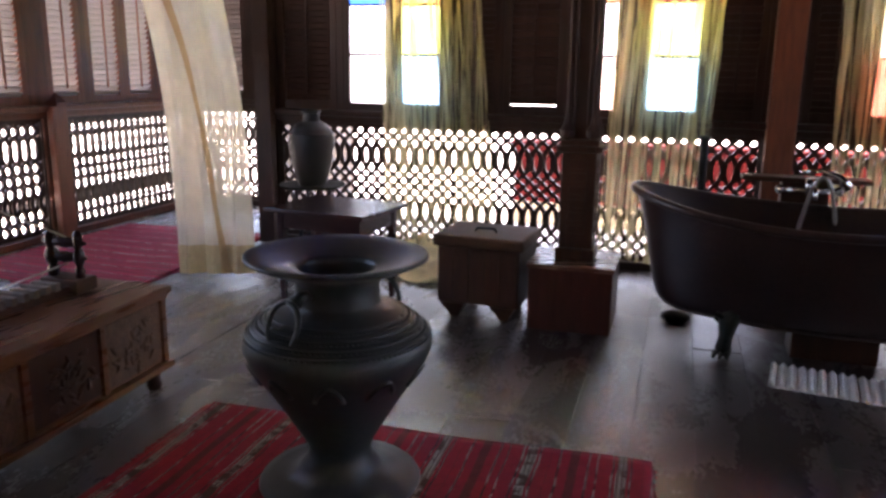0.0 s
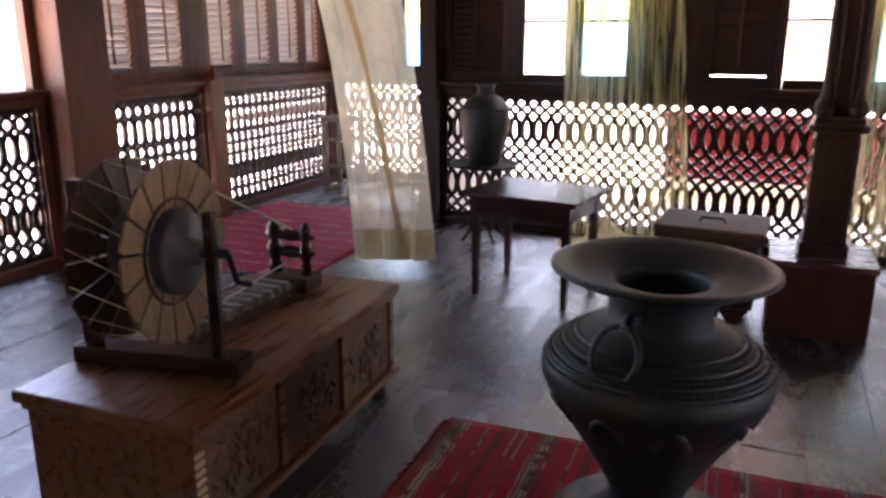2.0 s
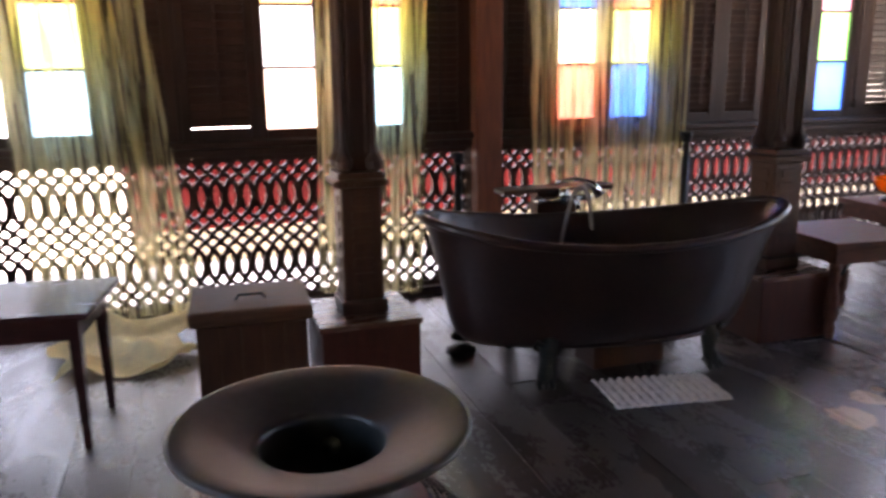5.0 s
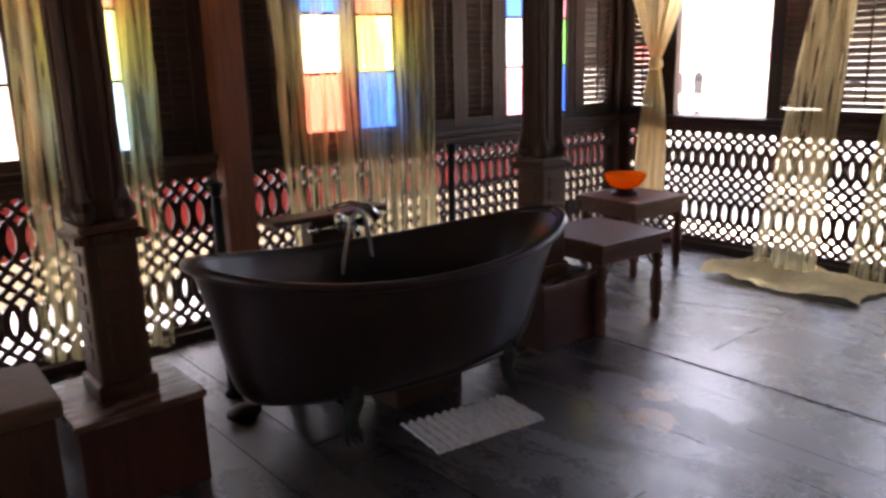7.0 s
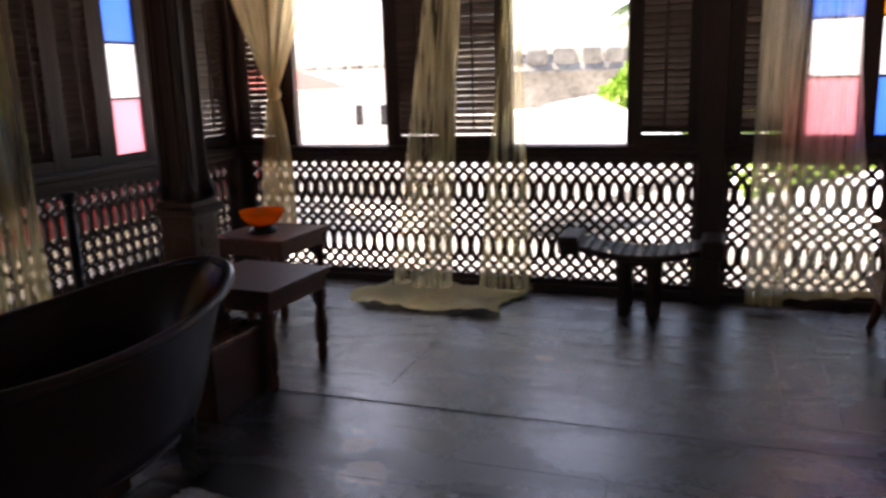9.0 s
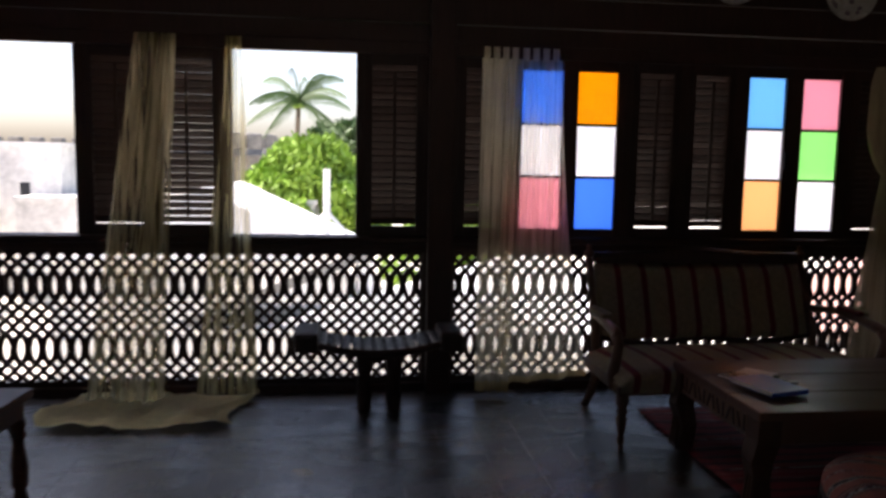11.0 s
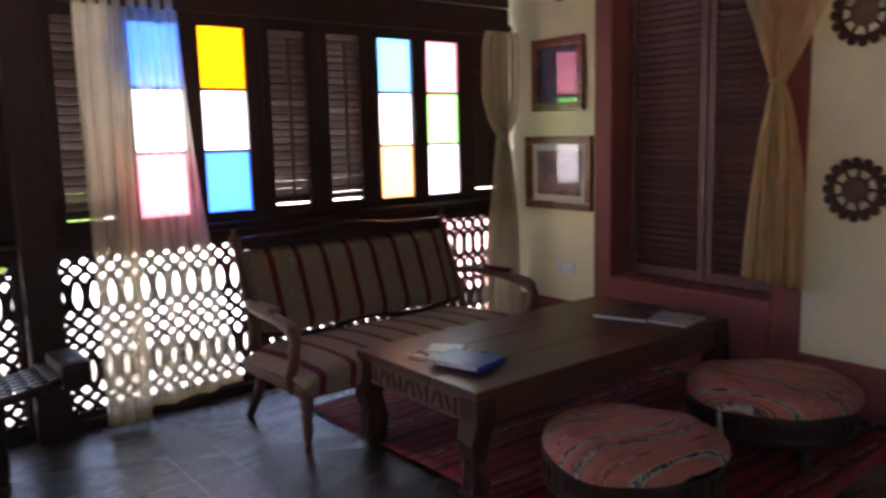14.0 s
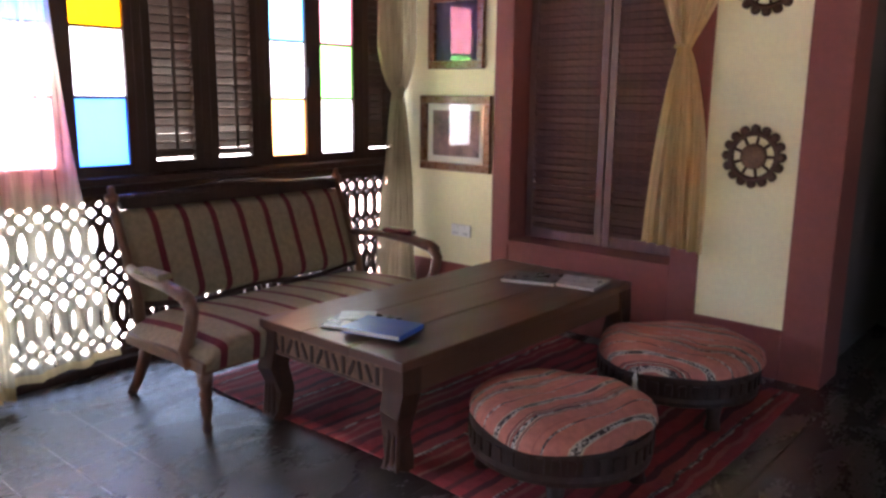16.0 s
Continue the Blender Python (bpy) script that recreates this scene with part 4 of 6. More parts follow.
# ---- bathtub ----
def bathtub():
    ob = thing("bathtub", pose(1.055, 4.626, 0, 0, 0, -7.5), "dark double-ended slipper bathtub with a rolled rim on claw feet", "bathtub")
    A, B = 0.89, 0.39

    def rim_z(c):
        return 0.65 + (0.1 if c > 0 else 0.11) * abs(c) ** 2.2

    def shell(scale_top, scale_bot, z0, off):
        seg, rows = 64, 16

        def fn(u, v):
            a = 2 * math.pi * u
            c, s = math.cos(a), math.sin(a)
            t = v
            sb = scale_bot + 0.1 * max(0.0, -c)
            k = sb + (1 - sb) * (0.75 * t ** 0.5 + 0.25 * t ** 4)
            z = z0 + (rim_z(c) - z0) * t
            return Vector(((A - off) * c * k * (1.0 if t > 0 else 1), (B - off) * s * (k * 0.97 + 0.03 * t), z))
        bm = sheet(fn, seg, rows)
        bmesh.ops.remove_doubles(bm, verts=bm.verts, dist=0.0005)
        edge = [e for e in bm.edges if e.is_boundary and all(abs(v.co.z - z0) < 1e-4 for v in e.verts)]
        bmesh.ops.contextual_create(bm, geom=edge)
        return bm
    part("outer_shell", shell(1, 0.7, 0.175, 0.0), COPPER, ob, smooth=True)
    part("inner_shell", shell(1, 0.64, 0.215, 0.03), COPPER, ob, smooth=True)
    pts = []
    for k in range(73):
        a = 2 * math.pi * k / 72
        pts.append(((A + 0.005) * math.cos(a), (B + 0.005) * math.sin(a), rim_z(math.cos(a))))
    part("rim", tube(pts, 0.021, 10), COPPER, ob, "rolled rim with a worn sheen", smooth=True)
    ring = [((A * 0.72) * math.cos(a), (B * 0.72) * math.sin(a), 0.185) for a in (2 * math.pi * k / 48 for k in range(49))]
    part("foot_band", tube(ring, 0.012, 6), COPPER, ob, smooth=True)
    for sx, sy, x, y in ((-1, -1, -0.375, -0.3), (1, -1, 0.455, -0.24), (-1, 1, -0.4, 0.27), (1, 1, 0.44, 0.27)):
        q = abs(y)
        bm = tube([(x - sx * 0.05, sy * (q - 0.13), 0.23), (x - sx * 0.02, sy * (q - 0.07), 0.215), (x - sx * 0.005, sy * (q - 0.035), 0.165), (x, sy * (q - 0.05), 0.1), (x + sx * 0.008, sy * (q - 0.035), 0.045), (x + sx * 0.015, sy * (q - 0.02), 0.015)], [0.034, 0.05, 0.044, 0.03, 0.036, 0.022], 12)
        for d in (-0.022, 0.0, 0.022):
            tube([(x + d, sy * (q - 0.045), 0.05), (x + sx * 0.012 + d * 1.3, sy * (q - 0.01), 0.03), (x + sx * 0.014 + d * 1.4, sy * (q + 0.012), 0.009)], [0.014, 0.014, 0.006], 7, bm)
        for d in (-0.03, 0.03):
            tube([(x + d * 0.6, sy * (q - 0.02), 0.2), (x + d * 1.5, sy * (q - 0.035), 0.215), (x + d * 1.7, sy * (q - 0.05), 0.185), (x + d, sy * (q - 0.045), 0.17)], [0.012, 0.013, 0.011, 0.008], 7, bm)
        part("claw_foot", bm, VERDIGRIS, ob, "old brass claw foot", smooth=True)
    return ob


bathtub()


def tub_filler():
    ob = thing("bath_shelf", pose(1.03, 5.12, 0), "narrow reddish plank on a wooden box post behind the bathtub", "shelf")
    part("plank", boxed(-0.33, 0.3, -0.07, 0.07, 0.775, 0.8, 0.006), WOOD_MID, ob)
    part("box_post", boxed(-0.13, 0.1, -0.05, 0.05, 0.0, 0.775, 0.006), WOOD_MID, ob)
    tap = thing("bath_tap", pose(1.03, 5.04, 0.74), "chrome bath mixer tap with a looped shower hose", "tap")
    bm = tube([(-0.12, 0, 0), (0.12, 0, 0)], 0.018, 10)
    lathe([(0.014, -0.03), (0.028, -0.02), (0.028, 0.05), (0.018, 0.06)], 12, bm)
    mixer = part("mixer_body", bm, CHROME, tap, smooth=True)
    part("spout", tube([(0, 0, 0.02), (0.01, -0.06, 0.035), (0.01, -0.12, 0.02), (0.01, -0.15, -0.03)], [0.016, 0.015, 0.014, 0.013], 10), CHROME, tap, smooth=True)
    for sx in (-1, 1):
        part("tap_handle", lathe([(0.012, 0), (0.024, 0.01), (0.026, 0.03), (0.012, 0.045)], 10, m=pose(sx * 0.12, 0, 0, 0, sx * 90, 0)), CHROME, mixer, smooth=True)
    part("hand_shower", tube([(-0.06, -0.02, 0.09), (0.05, -0.03, 0.11), (0.13, -0.06, 0.08), (0.17, -0.08, 0.02)], [0.014, 0.013, 0.02, 0.03], 10), CHROME, tap, smooth=True)
    pts = []
    for k in range(25):
        a = k / 24
        pts.append((-0.07 + 0.23 * a, -0.06 - 0.05 * math.sin(math.pi * a), 0.08 - 1.45 * (a - 0.5) ** 2 * 0 + (-0.5 * abs(2 * a - 1) ** 2.2)))
    part("hose", tube(pts, 0.01, 8), HOSE, tap, "looped steel hose", smooth=True)


tub_filler()
for x, z, lab in ((0.5, 0.995, "slim black turned pole behind the bathtub"), (1.86, 1.05, "slim black turned pole behind the bathtub")):
    ob = thing("turned_pole", pose(x, 5.18, 0), lab, "pole", "poles by the bathtub")
    part("pole", lathe([(0.045, 0), (0.045, 0.015), (0.03, 0.03), (0.026, 0.4), (0.02, z - 0.06)], 16), IRON, ob, smooth=True)
    part("finial", lathe([(0.02, z - 0.06), (0.026, z - 0.05), (0.026, z - 0.03), (0.036, z - 0.02), (0.034, z - 0.005), (0.01, z)], 16), IRON, ob, smooth=True)
ob = thing("bath_box", pose(1.14, 4.62, 0), "low dark wooden box on the floor under the bathtub", "box")
part("body", boxed(-0.19, 0.19, -0.1, 0.1, 0, 0.12, 0.006), WOOD_MID, ob)
ob = thing("bottle", pose(1.0, 4.6, 0.12), "small blue plastic bottle on the low box", "bottle")
part("body", lathe([(0.02, 0), (0.022, 0.005), (0.022, 0.05), (0.01, 0.06)], 12), COVER_BLUE, ob, smooth=True)
ob = thing("stone", pose(0.42, 4.92, 0), "rounded dark stone on the floor behind the bathtub", "stone")
part("body", lathe([(0.05, 0.0), (0.08, 0.02), (0.075, 0.045), (0.03, 0.065)], 14, m=Matrix.Diagonal((1, 0.7, 1, 1))), CLAY, ob, smooth=True)


def bath_mat():
    ob = thing("bath_mat", pose(1.1, 4.2, 0, 0, 0, -8.3), "white ribbed cotton bath mat on the floor", "bath mat")
    part("mat", sheet(lambda u, v: Vector(((u - 0.5) * 0.53, (v - 0.5) * 0.29, 0.016 + 0.009 * math.sin(2 * math.pi * 13 * u) + 0.003 * math.sin(20 * v + 5 * u) - 0.012 * max(0, abs(2 * v - 1) - 0.9) * 10 * 0.5)), 104, 14, 0.012), COTTON, ob, smooth=True)


bath_mat()


# ---- urn and its rug ----
def urn():
    ob = thing("urn", pose(-0.602, 2.785, 0.012), "large black bronze urn with a flared rim and ring handles", "urn")
    prof = [(0.2, 0.0), (0.285, 0.0), (0.292, 0.012), (0.285, 0.022), (0.25, 0.024), (0.2, 0.03), (0.155, 0.045), (0.14, 0.07), (0.128, 0.085), (0.115, 0.1), (0.112, 0.13), (0.125, 0.16), (0.165, 0.22), (0.22, 0.3), (0.275, 0.375),
            (0.312, 0.43), (0.328, 0.465), (0.33, 0.49), (0.318, 0.515), (0.29, 0.54), (0.25, 0.565), (0.2, 0.59), (0.15, 0.605), (0.15, 0.612), (0.146, 0.64), (0.147, 0.67), (0.16, 0.69), (0.2, 0.708), (0.26, 0.725), (0.302, 0.742), (0.315, 0.748), (0.315, 0.757),
            (0.303, 0.759), (0.26, 0.75), (0.2, 0.735), (0.15, 0.722), (0.138, 0.717), (0.133, 0.711), (0.131, 0.703), (0.131, 0.69), (0.134, 0.66), (0.136, 0.61), (0.2, 0.56), (0.28, 0.48), (0.2, 0.3), (0.1, 0.15)]
    prof = [(r * 0.89, z) for r, z in prof]
    part("vessel", lathe(prof, 72), BRONZE, ob, smooth=True)
    for z, r in ((0.52, 0.28), (0.538, 0.261), (0.557, 0.236), (0.575, 0.205)):
        pts = [((r + 0.001) * math.cos(a), (r + 0.001) * math.sin(a), z) for a in (2 * math.pi * k / 60 for k in range(61))]
        part("rib", tube(pts, 0.005, 6), BRONZE, ob, "raised ring round the shoulder", smooth=True)
    for row, (z, r) in enumerate(((0.511, 0.2865), (0.529, 0.271), (0.548, 0.249), (0.567, 0.2205))):
        bm = bmesh.new()
        for k in range(104):
            a = 2 * math.pi * (k + 0.5 * row) / 104
            bmesh.ops.create_icosphere(bm, subdivisions=1, radius=0.0052, matrix=Matrix.Translation((r * math.cos(a), r * math.sin(a), z)))
        part("beading", bm, BRONZE, ob, "row of small beads", smooth=True)
    for k in range(10):
        a0 = 2 * math.pi * k / 10
        pts = []
        for j in range(9):
            s = j / 8
            a = a0 + (s - 0.5) * 0.34
            z = 0.375 + 0.055 * math.sin(math.pi * s)
            r = 0.243 + (z - 0.375) / 0.055 * 0.034 + 0.002
            pts.append((r * math.cos(a), r * math.sin(a), z))
        part("swag", tube(pts, 0.008, 6), BRONZE, ob, "raised arc on the body", smooth=True)
    for ang in (-107, 73):
        m = pose(0, 0, 0, 0, 0, ang)
        bm = bmesh.new()
        tube([(0.105, 0, 0.645), (0.16, 0, 0.655), (0.185, 0, 0.64)], [0.02, 0.018, 0.022], 8, bm)
        bmesh.ops.transform(bm, matrix=m, verts=bm.verts)
        lug = part("lug", bm, BRONZE, ob, smooth=True)
        bm = bmesh.new()
        pts = [(0.212 + 0.045 * (1 - math.cos(a)) * 0.5, 0.058 * math.sin(a), 0.585 + 0.066 * math.cos(a)) for a in (2 * math.pi * k / 32 for k in range(33))]
        tube(pts, 0.0085, 8, bm)
        bmesh.ops.transform(bm, matrix=m, verts=bm.verts)
        part("ring_handle", bm, BRONZE, lug, "loose ring handle", smooth=True)
    return ob


urn()


def rug(name, x0, x1, y0, y1, mtl, label, rot=0, thick=0.008, fringe=True, wave=0.004):
    ob = thing(name, pose((x0 + x1) / 2, (y0 + y1) / 2, 0, 0, 0, rot), label, "rug", "rugs")
    w, d = x1 - x0, y1 - y0
    part("weave", sheet(lambda u, v: Vector(((u - 0.5) * w + 0.012 * math.sin(7 * v + 2), (v - 0.5) * d + 0.01 * math.sin(9 * u), thick + wave * (math.sin(11 * u + 3 * v) * math.sin(8 * v + u)) + wave)), 40, 30, 0.006), mtl, ob, smooth=True)
    if fringe:
        rng = random.Random(5)
        bm = bmesh.new()
        for side in (-1, 1):
            for k in range(int(d / 0.012)):
                y = -d / 2 + 0.012 * k
                x = side * w / 2
                tube([(x, y, thick + 0.001), (x + side * rng.uniform(0.012, 0.025), y + rng.uniform(-0.008, 0.008), 0.003)], 0.0022, 4, bm)
        tagged(part("fringe", bm, mtl, ob, "short fringe"), kind="stuff")
    return ob


rug("rug", -1.32, 0.375, 2.05, 3.2, RUG_RED, "red flat-woven rug with dotted stripes under the urn", 1.5)
rug("rug", -4.1, -2.75, 4.35, 6.15, RUG_NW, "red ribbed rug near the lattice wall", 0)
rug("rug", 1.55, 3.9, -0.6, 1.3, RUG_KILIM, "dark red kilim rug under the low table", 0, fringe=False)


# ---- spinning wheel on a chest ----
def chest():
    x0, x1, y0, y1 = -0.53, 0.0, -0.575, 0.575
    ob = thing("chest", pose(-1.598, 2.716, 0, 0, 0, 2.1), "low brown wooden chest with carved front panels and short feet", "chest")
    part("lid", boxed(x0 - 0.01, x1 + 0.025, y0 - 0.02, y1 + 0.02, 0.405, 0.44, 0.008), WOOD_CHEST, ob)
    part("lid_moulding", boxed(x0 + 0.005, x1 + 0.012, y0 - 0.008, y1 + 0.008, 0.385, 0.404, 0.006), WOOD_CHEST, ob)
    part("body", boxed(x0 + 0.015, x1 - 0.012, y0 + 0.004, y1 - 0.004, 0.115, 0.385), WOOD_CHEST, ob)
    part("base_moulding", boxed(x0, x1 + 0.022, y0 - 0.015, y1 + 0.015, 0.088, 0.115, 0.007), WOOD_CHEST, ob)
    w = (y1 - y0 - 0.12) / 3
    for k in range(4):
        y = y0 + 0.0 + k * (w + 0.03)
        part("stile", boxed(x1 - 0.012, x1 + 0.006, y, y + 0.03, 0.116, 0.384, 0.003), WOOD_CHEST, ob)
    rng = random.Random(7)
    for k in range(3):
        ya = y0 + 0.03 + k * (w + 0.03) + 0.004
        bm = boxed(x1 - 0.011, x1 - 0.004, ya, ya + w - 0.008, 0.13, 0.375)
        yc, zc = ya + w / 2, 0.252
        for j in range(34):
            a, r = rng.uniform(0, 6.28), rng.uniform(0.02, 0.11)
            py, pz = yc + r * 1.25 * math.cos(a), zc + r * math.sin(a)
            m = Matrix.Translation((x1 - 0.004, py, pz)) @ pose(0, 0, 0, rng.uniform(0, 180), 0, 0) @ Matrix.Diagonal((0.011, 0.03, 0.01, 1))
            bmesh.ops.create_icosphere(bm, subdivisions=1, radius=1, matrix=m)
        part("carved_panel", bm, WOOD_CARVED if k != 1 else WOOD_MID, ob, "panel carved with leaves" if k != 1 else "darker carved panel")
    bm = bmesh.new()
    bmesh.ops.create_icosphere(bm, subdivisions=1, radius=0.0085)
    dot = bpy.data.meshes.new("inlay_dot")
    bm.to_mesh(dot)
    bm.free()
    dot.materials.append(WOOD_INLAY)
    for row in range(10):
        for q in range(3):
            share("inlay_dot", dot, ob, Matrix.Translation((x1 + 0.006, y0 + 0.008 + 0.011 * q, 0.13 + 0.024 * row)))
    for x in (x0 + 0.04, x1 - 0.04):
        for y in (y0 + 0.05, y1 - 0.05):
            part("foot", lathe([(0.026, 0.0), (0.032, 0.02), (0.026, 0.05), (0.036, 0.088)], 12, m=Matrix.Translation((x, y, 0))), WOOD_MID, ob, smooth=True)
    return ob


chest()


def spinning_wheel():
    ob = thing("spinning_wheel", Matrix.Identity(4), "old wooden spinning wheel with flaring slats, standing on the chest", "spinning wheel")
    z0 = 0.44
    part("cross_base", boxed(-2.12, -1.62, 2.34, 2.43, z0, z0 + 0.05, 0.006), WOOD_TABLE, ob)
    part("upright", boxed(-1.712, -1.684, 2.37, 2.4, z0 + 0.05, 0.88, 0.005), WOOD_TABLE, ob)
    part("upright", boxed(-2.1, -2.06, 2.365, 2.405, z0 + 0.05, 0.95, 0.005), WOOD_MID, ob)
    cy, cz = 2.385, 0.77
    part("axle", tube([(-2.12, cy, cz), (-1.65, cy, cz)], 0.014, 10), IRON, ob, smooth=True)
    part("hub", lathe([(0.03, -0.09), (0.1, -0.085), (0.115, -0.05), (0.115, 0.09), (0.108, 0.102), (0.04, 0.108), (0.032, 0.145)], 20, m=Matrix.Translation((-1.87, cy, cz)) @ pose(0, 0, 0, 0, 90, 0)), WOOD_HUB, ob, smooth=True)
    for x, flare, mtl, wide in ((-1.815, 0.02, WOOD_PALE, 0.041), (-1.925, -0.025, WOOD_MID, 0.041)):
        for k in range(16):
            a = 2 * math.pi * k / 16 + (0.1 if flare < 0 else 0)
            bm = bmesh.new()
            pts = []
            for r, w, dx in ((0.085, 0.014, 0), (0.232, wide, flare), (0.243, wide * 0.8, flare)):
                pts.append([(dx + t, w * s, r) for t, s in ((-0.004, -1), (-0.004, 1), (0.004, 1), (0.004, -1))])
            v = [[bm.verts.new(p) for p in q] for q in pts]
            for n0, n1 in ((0, 1), (1, 2)):
                for j in range(4):
                    bm.faces.new((v[n0][j], v[n0][(j + 1) % 4], v[n1][(j + 1) % 4], v[n1][j]))
            bm.faces.new(v[0][::-1]), bm.faces.new(v[2])
            bmesh.ops.transform(bm, matrix=Matrix.Translation((x, cy, cz)) @ Matrix.Rotation(a, 4, "X"), verts=bm.verts)
            part("slat", bm, mtl, ob)
        ring = [(x + flare * 0.35 + 0.008 * (1 if flare > 0 else -1), cy + 0.14 * math.cos(a), cz + 0.14 * math.sin(a)) for a in (2 * math.pi * k / 40 for k in range(41))]
        part("hoop", tube(ring, 0.005, 6), WOOD_MID, ob, smooth=True)
    for k in range(16):
        a, b = 2 * math.pi * k / 16, 2 * math.pi * (k + 0.5) / 16 + 0.05
        part("lacing", tube([(-1.797, cy + 0.238 * math.sin(a), cz + 0.238 * math.cos(a)), (-1.952, cy + 0.238 * math.sin(b), cz + 0.238 * math.cos(b))], 0.0016, 4), ROPE, ob, "string laced between the slats")
    part("crank", tube([(-1.65, cy, cz), (-1.64, cy + 0.02, cz - 0.08), (-1.6, cy + 0.02, cz - 0.085)], 0.009, 8), IRON, ob, smooth=True)
    turn = Matrix.Translation((-1.87, cy, 0)) @ pose(0, 0, 0, 0, 0, 10) @ Matrix.Translation((1.87, -cy, 0))
    for o in ob.children:
        o.matrix_basis = turn
    part("runner", boxed(-1.97, -1.88, 2.43, 3.1, z0, z0 + 0.03, 0.004), WOOD_MID, ob)
    for k in range(11):
        part("peg", boxed(-1.985, -1.865, 2.46 + 0.052 * k, 2.485 + 0.052 * k, z0 + 0.03, z0 + 0.062, 0.004), WOOD_GREY, ob)
    part("spindle_base", boxed(-2.02, -1.84, 3.06, 3.17, z0, z0 + 0.055, 0.006), WOOD_MID, ob)
    for x, k in ((-1.995, 1.25), (-1.865, 1.0)):
        part("spindle_post", lathe([(0.018 * k, 0), (0.02 * k, 0.03), (0.013 * k, 0.045), (0.022 * k, 0.065), (0.022 * k, 0.1), (0.014 * k, 0.115), (0.02 * k, 0.135), (0.02 * k, 0.17), (0.01, 0.19)], 12, m=Matrix.Translation((x, 3.11, z0 + 0.055))), WOOD_TABLE, ob, smooth=True)
    for z in (0.575, 0.635):
        part("spindle", tube([(-2.03, 3.11, z), (-1.98, 3.11, z), (-1.93, 3.11, z), (-1.88, 3.11, z), (-1.83, 3.11, z)], [0.008, 0.016, 0.023, 0.016, 0.007], 10), WOOD_TABLE, ob, smooth=True)
    part("drive_cord", tube([(-1.82, cy, cz + 0.23), (-1.92, 3.11, 0.657)], 0.0035, 5), ROPE, ob, "pale drive cord")
    part("drive_cord", tube([(-1.82, cy + 0.03, cz - 0.22), (-1.92, 3.11, 0.55)], 0.0035, 5), ROPE, ob, "pale drive cord")


spinning_wheel()


# ---- dark table, trunk, jar on its stand, nook stool ----
def dark_table():
    ob = thing("side_table", pose(-1.478, 4.7, 0, 0, 0, -8), "small dark polished wooden table with square tapered legs", "table")
    part("tabletop", boxed(-0.32, 0.32, -0.265, 0.265, 0.535, 0.56, 0.006), WOOD_TABLE, ob)
    part("apron", boxed(-0.265, 0.265, -0.205, 0.205, 0.44, 0.535, 0.003), WOOD_TABLE, ob)
    for sx in (1, -1):
        for sy in (1, -1):
            part("leg", lathe([(0.019, 0.0), (0.025, 0.24), (0.029, 0.44), (0.029, 0.535)], 4, m=Matrix.Translation((sx * 0.25, sy * 0.19, 0)) @ pose(0, 0, 0, 0, 0, 45)), WOOD_TABLE, ob)


dark_table()


def trunk():
    ob = thing("trunk", pose(-0.6, 4.76, 0, 0, 0, -3), "old brown wooden box chest on cut-out feet", "trunk")
    part("body", boxed(-0.225, 0.225, -0.19, 0.19, 0.09, 0.4, 0.006), WOOD_MID, ob)
    for k in range(5):
        part("board", boxed(-0.22 + 0.088 * k, -0.136 + 0.088 * k, -0.197, -0.189, 0.1, 0.395, 0.002), WOOD_MID, ob)
    part("lid", boxed(-0.25, 0.25, -0.215, 0.215, 0.4, 0.465, 0.016), WOOD_LID, ob, "worn brown lid")
    part("lid_handle", tube([(-0.06, -0.05, 0.464), (-0.05, -0.05, 0.485), (0.05, -0.05, 0.485), (0.06, -0.05, 0.464)], 0.006, 6), IRON, ob, smooth=True)
    for sx in (1, -1):
        for sy in (1, -1):
            bm = bmesh.new()
            lathe([(0.03, 0.0), (0.05, 0.03), (0.1, 0.09)], 4, bm, Matrix.Translation((sx * 0.14, sy * 0.13, 0)) @ pose(0, 0, 0, 0, 0, 45))
            part("foot", bm, WOOD_MID, ob)


trunk()


def jar_stand():
    ob = thing("plant_stand", pose(-2.12, 5.68, 0), "round tray stand on thin dark legs", "stand")
    part("tray", lathe([(0.02, 0.5), (0.22, 0.5), (0.24, 0.515), (0.235, 0.52), (0.21, 0.51), (0.02, 0.508)], 40), VERDIGRIS, ob, smooth=True)
    for k in range(4):
        a = math.pi / 4 + math.pi / 2 * k
        part("leg", tube([(0.13 * math.cos(a), 0.13 * math.sin(a), 0.5), (0.09 * math.cos(a), 0.09 * math.sin(a), 0.25), (0.1 * math.cos(a), 0.1 * math.sin(a), 0.06), (0.16 * math.cos(a), 0.16 * math.sin(a), 0.0)], 0.012, 8), IRON, ob, smooth=True)
    jar = thing("jar", pose(-2.12, 5.68, 0.51) @ Matrix.Diagonal((0.84, 0.84, 0.9, 1)), "tall dark stoneware jar on the tray stand", "jar")
    part("vessel", lathe([(0.1, 0.0), (0.12, 0.02), (0.17, 0.18), (0.195, 0.32), (0.185, 0.41), (0.13, 0.48), (0.078, 0.505)], 40), CLAY, jar, smooth=True)
    neck = part("neck", lathe([(0.08, 0.503), (0.07, 0.515), (0.064, 0.54), (0.07, 0.565), (0.055, 0.567), (0.05, 0.54)], 32), CLAY, jar, smooth=True)
    part("lip", lathe([(0.069, 0.562), (0.082, 0.572), (0.084, 0.583), (0.07, 0.59), (0.055, 0.584)], 32), CLAY, neck, "rolled lip", smooth=True)
    part("shoulder_band", lathe([(0.186, 0.398), (0.191, 0.404), (0.189, 0.412), (0.181, 0.415)], 40), CLAY, jar, smooth=True)


jar_stand()


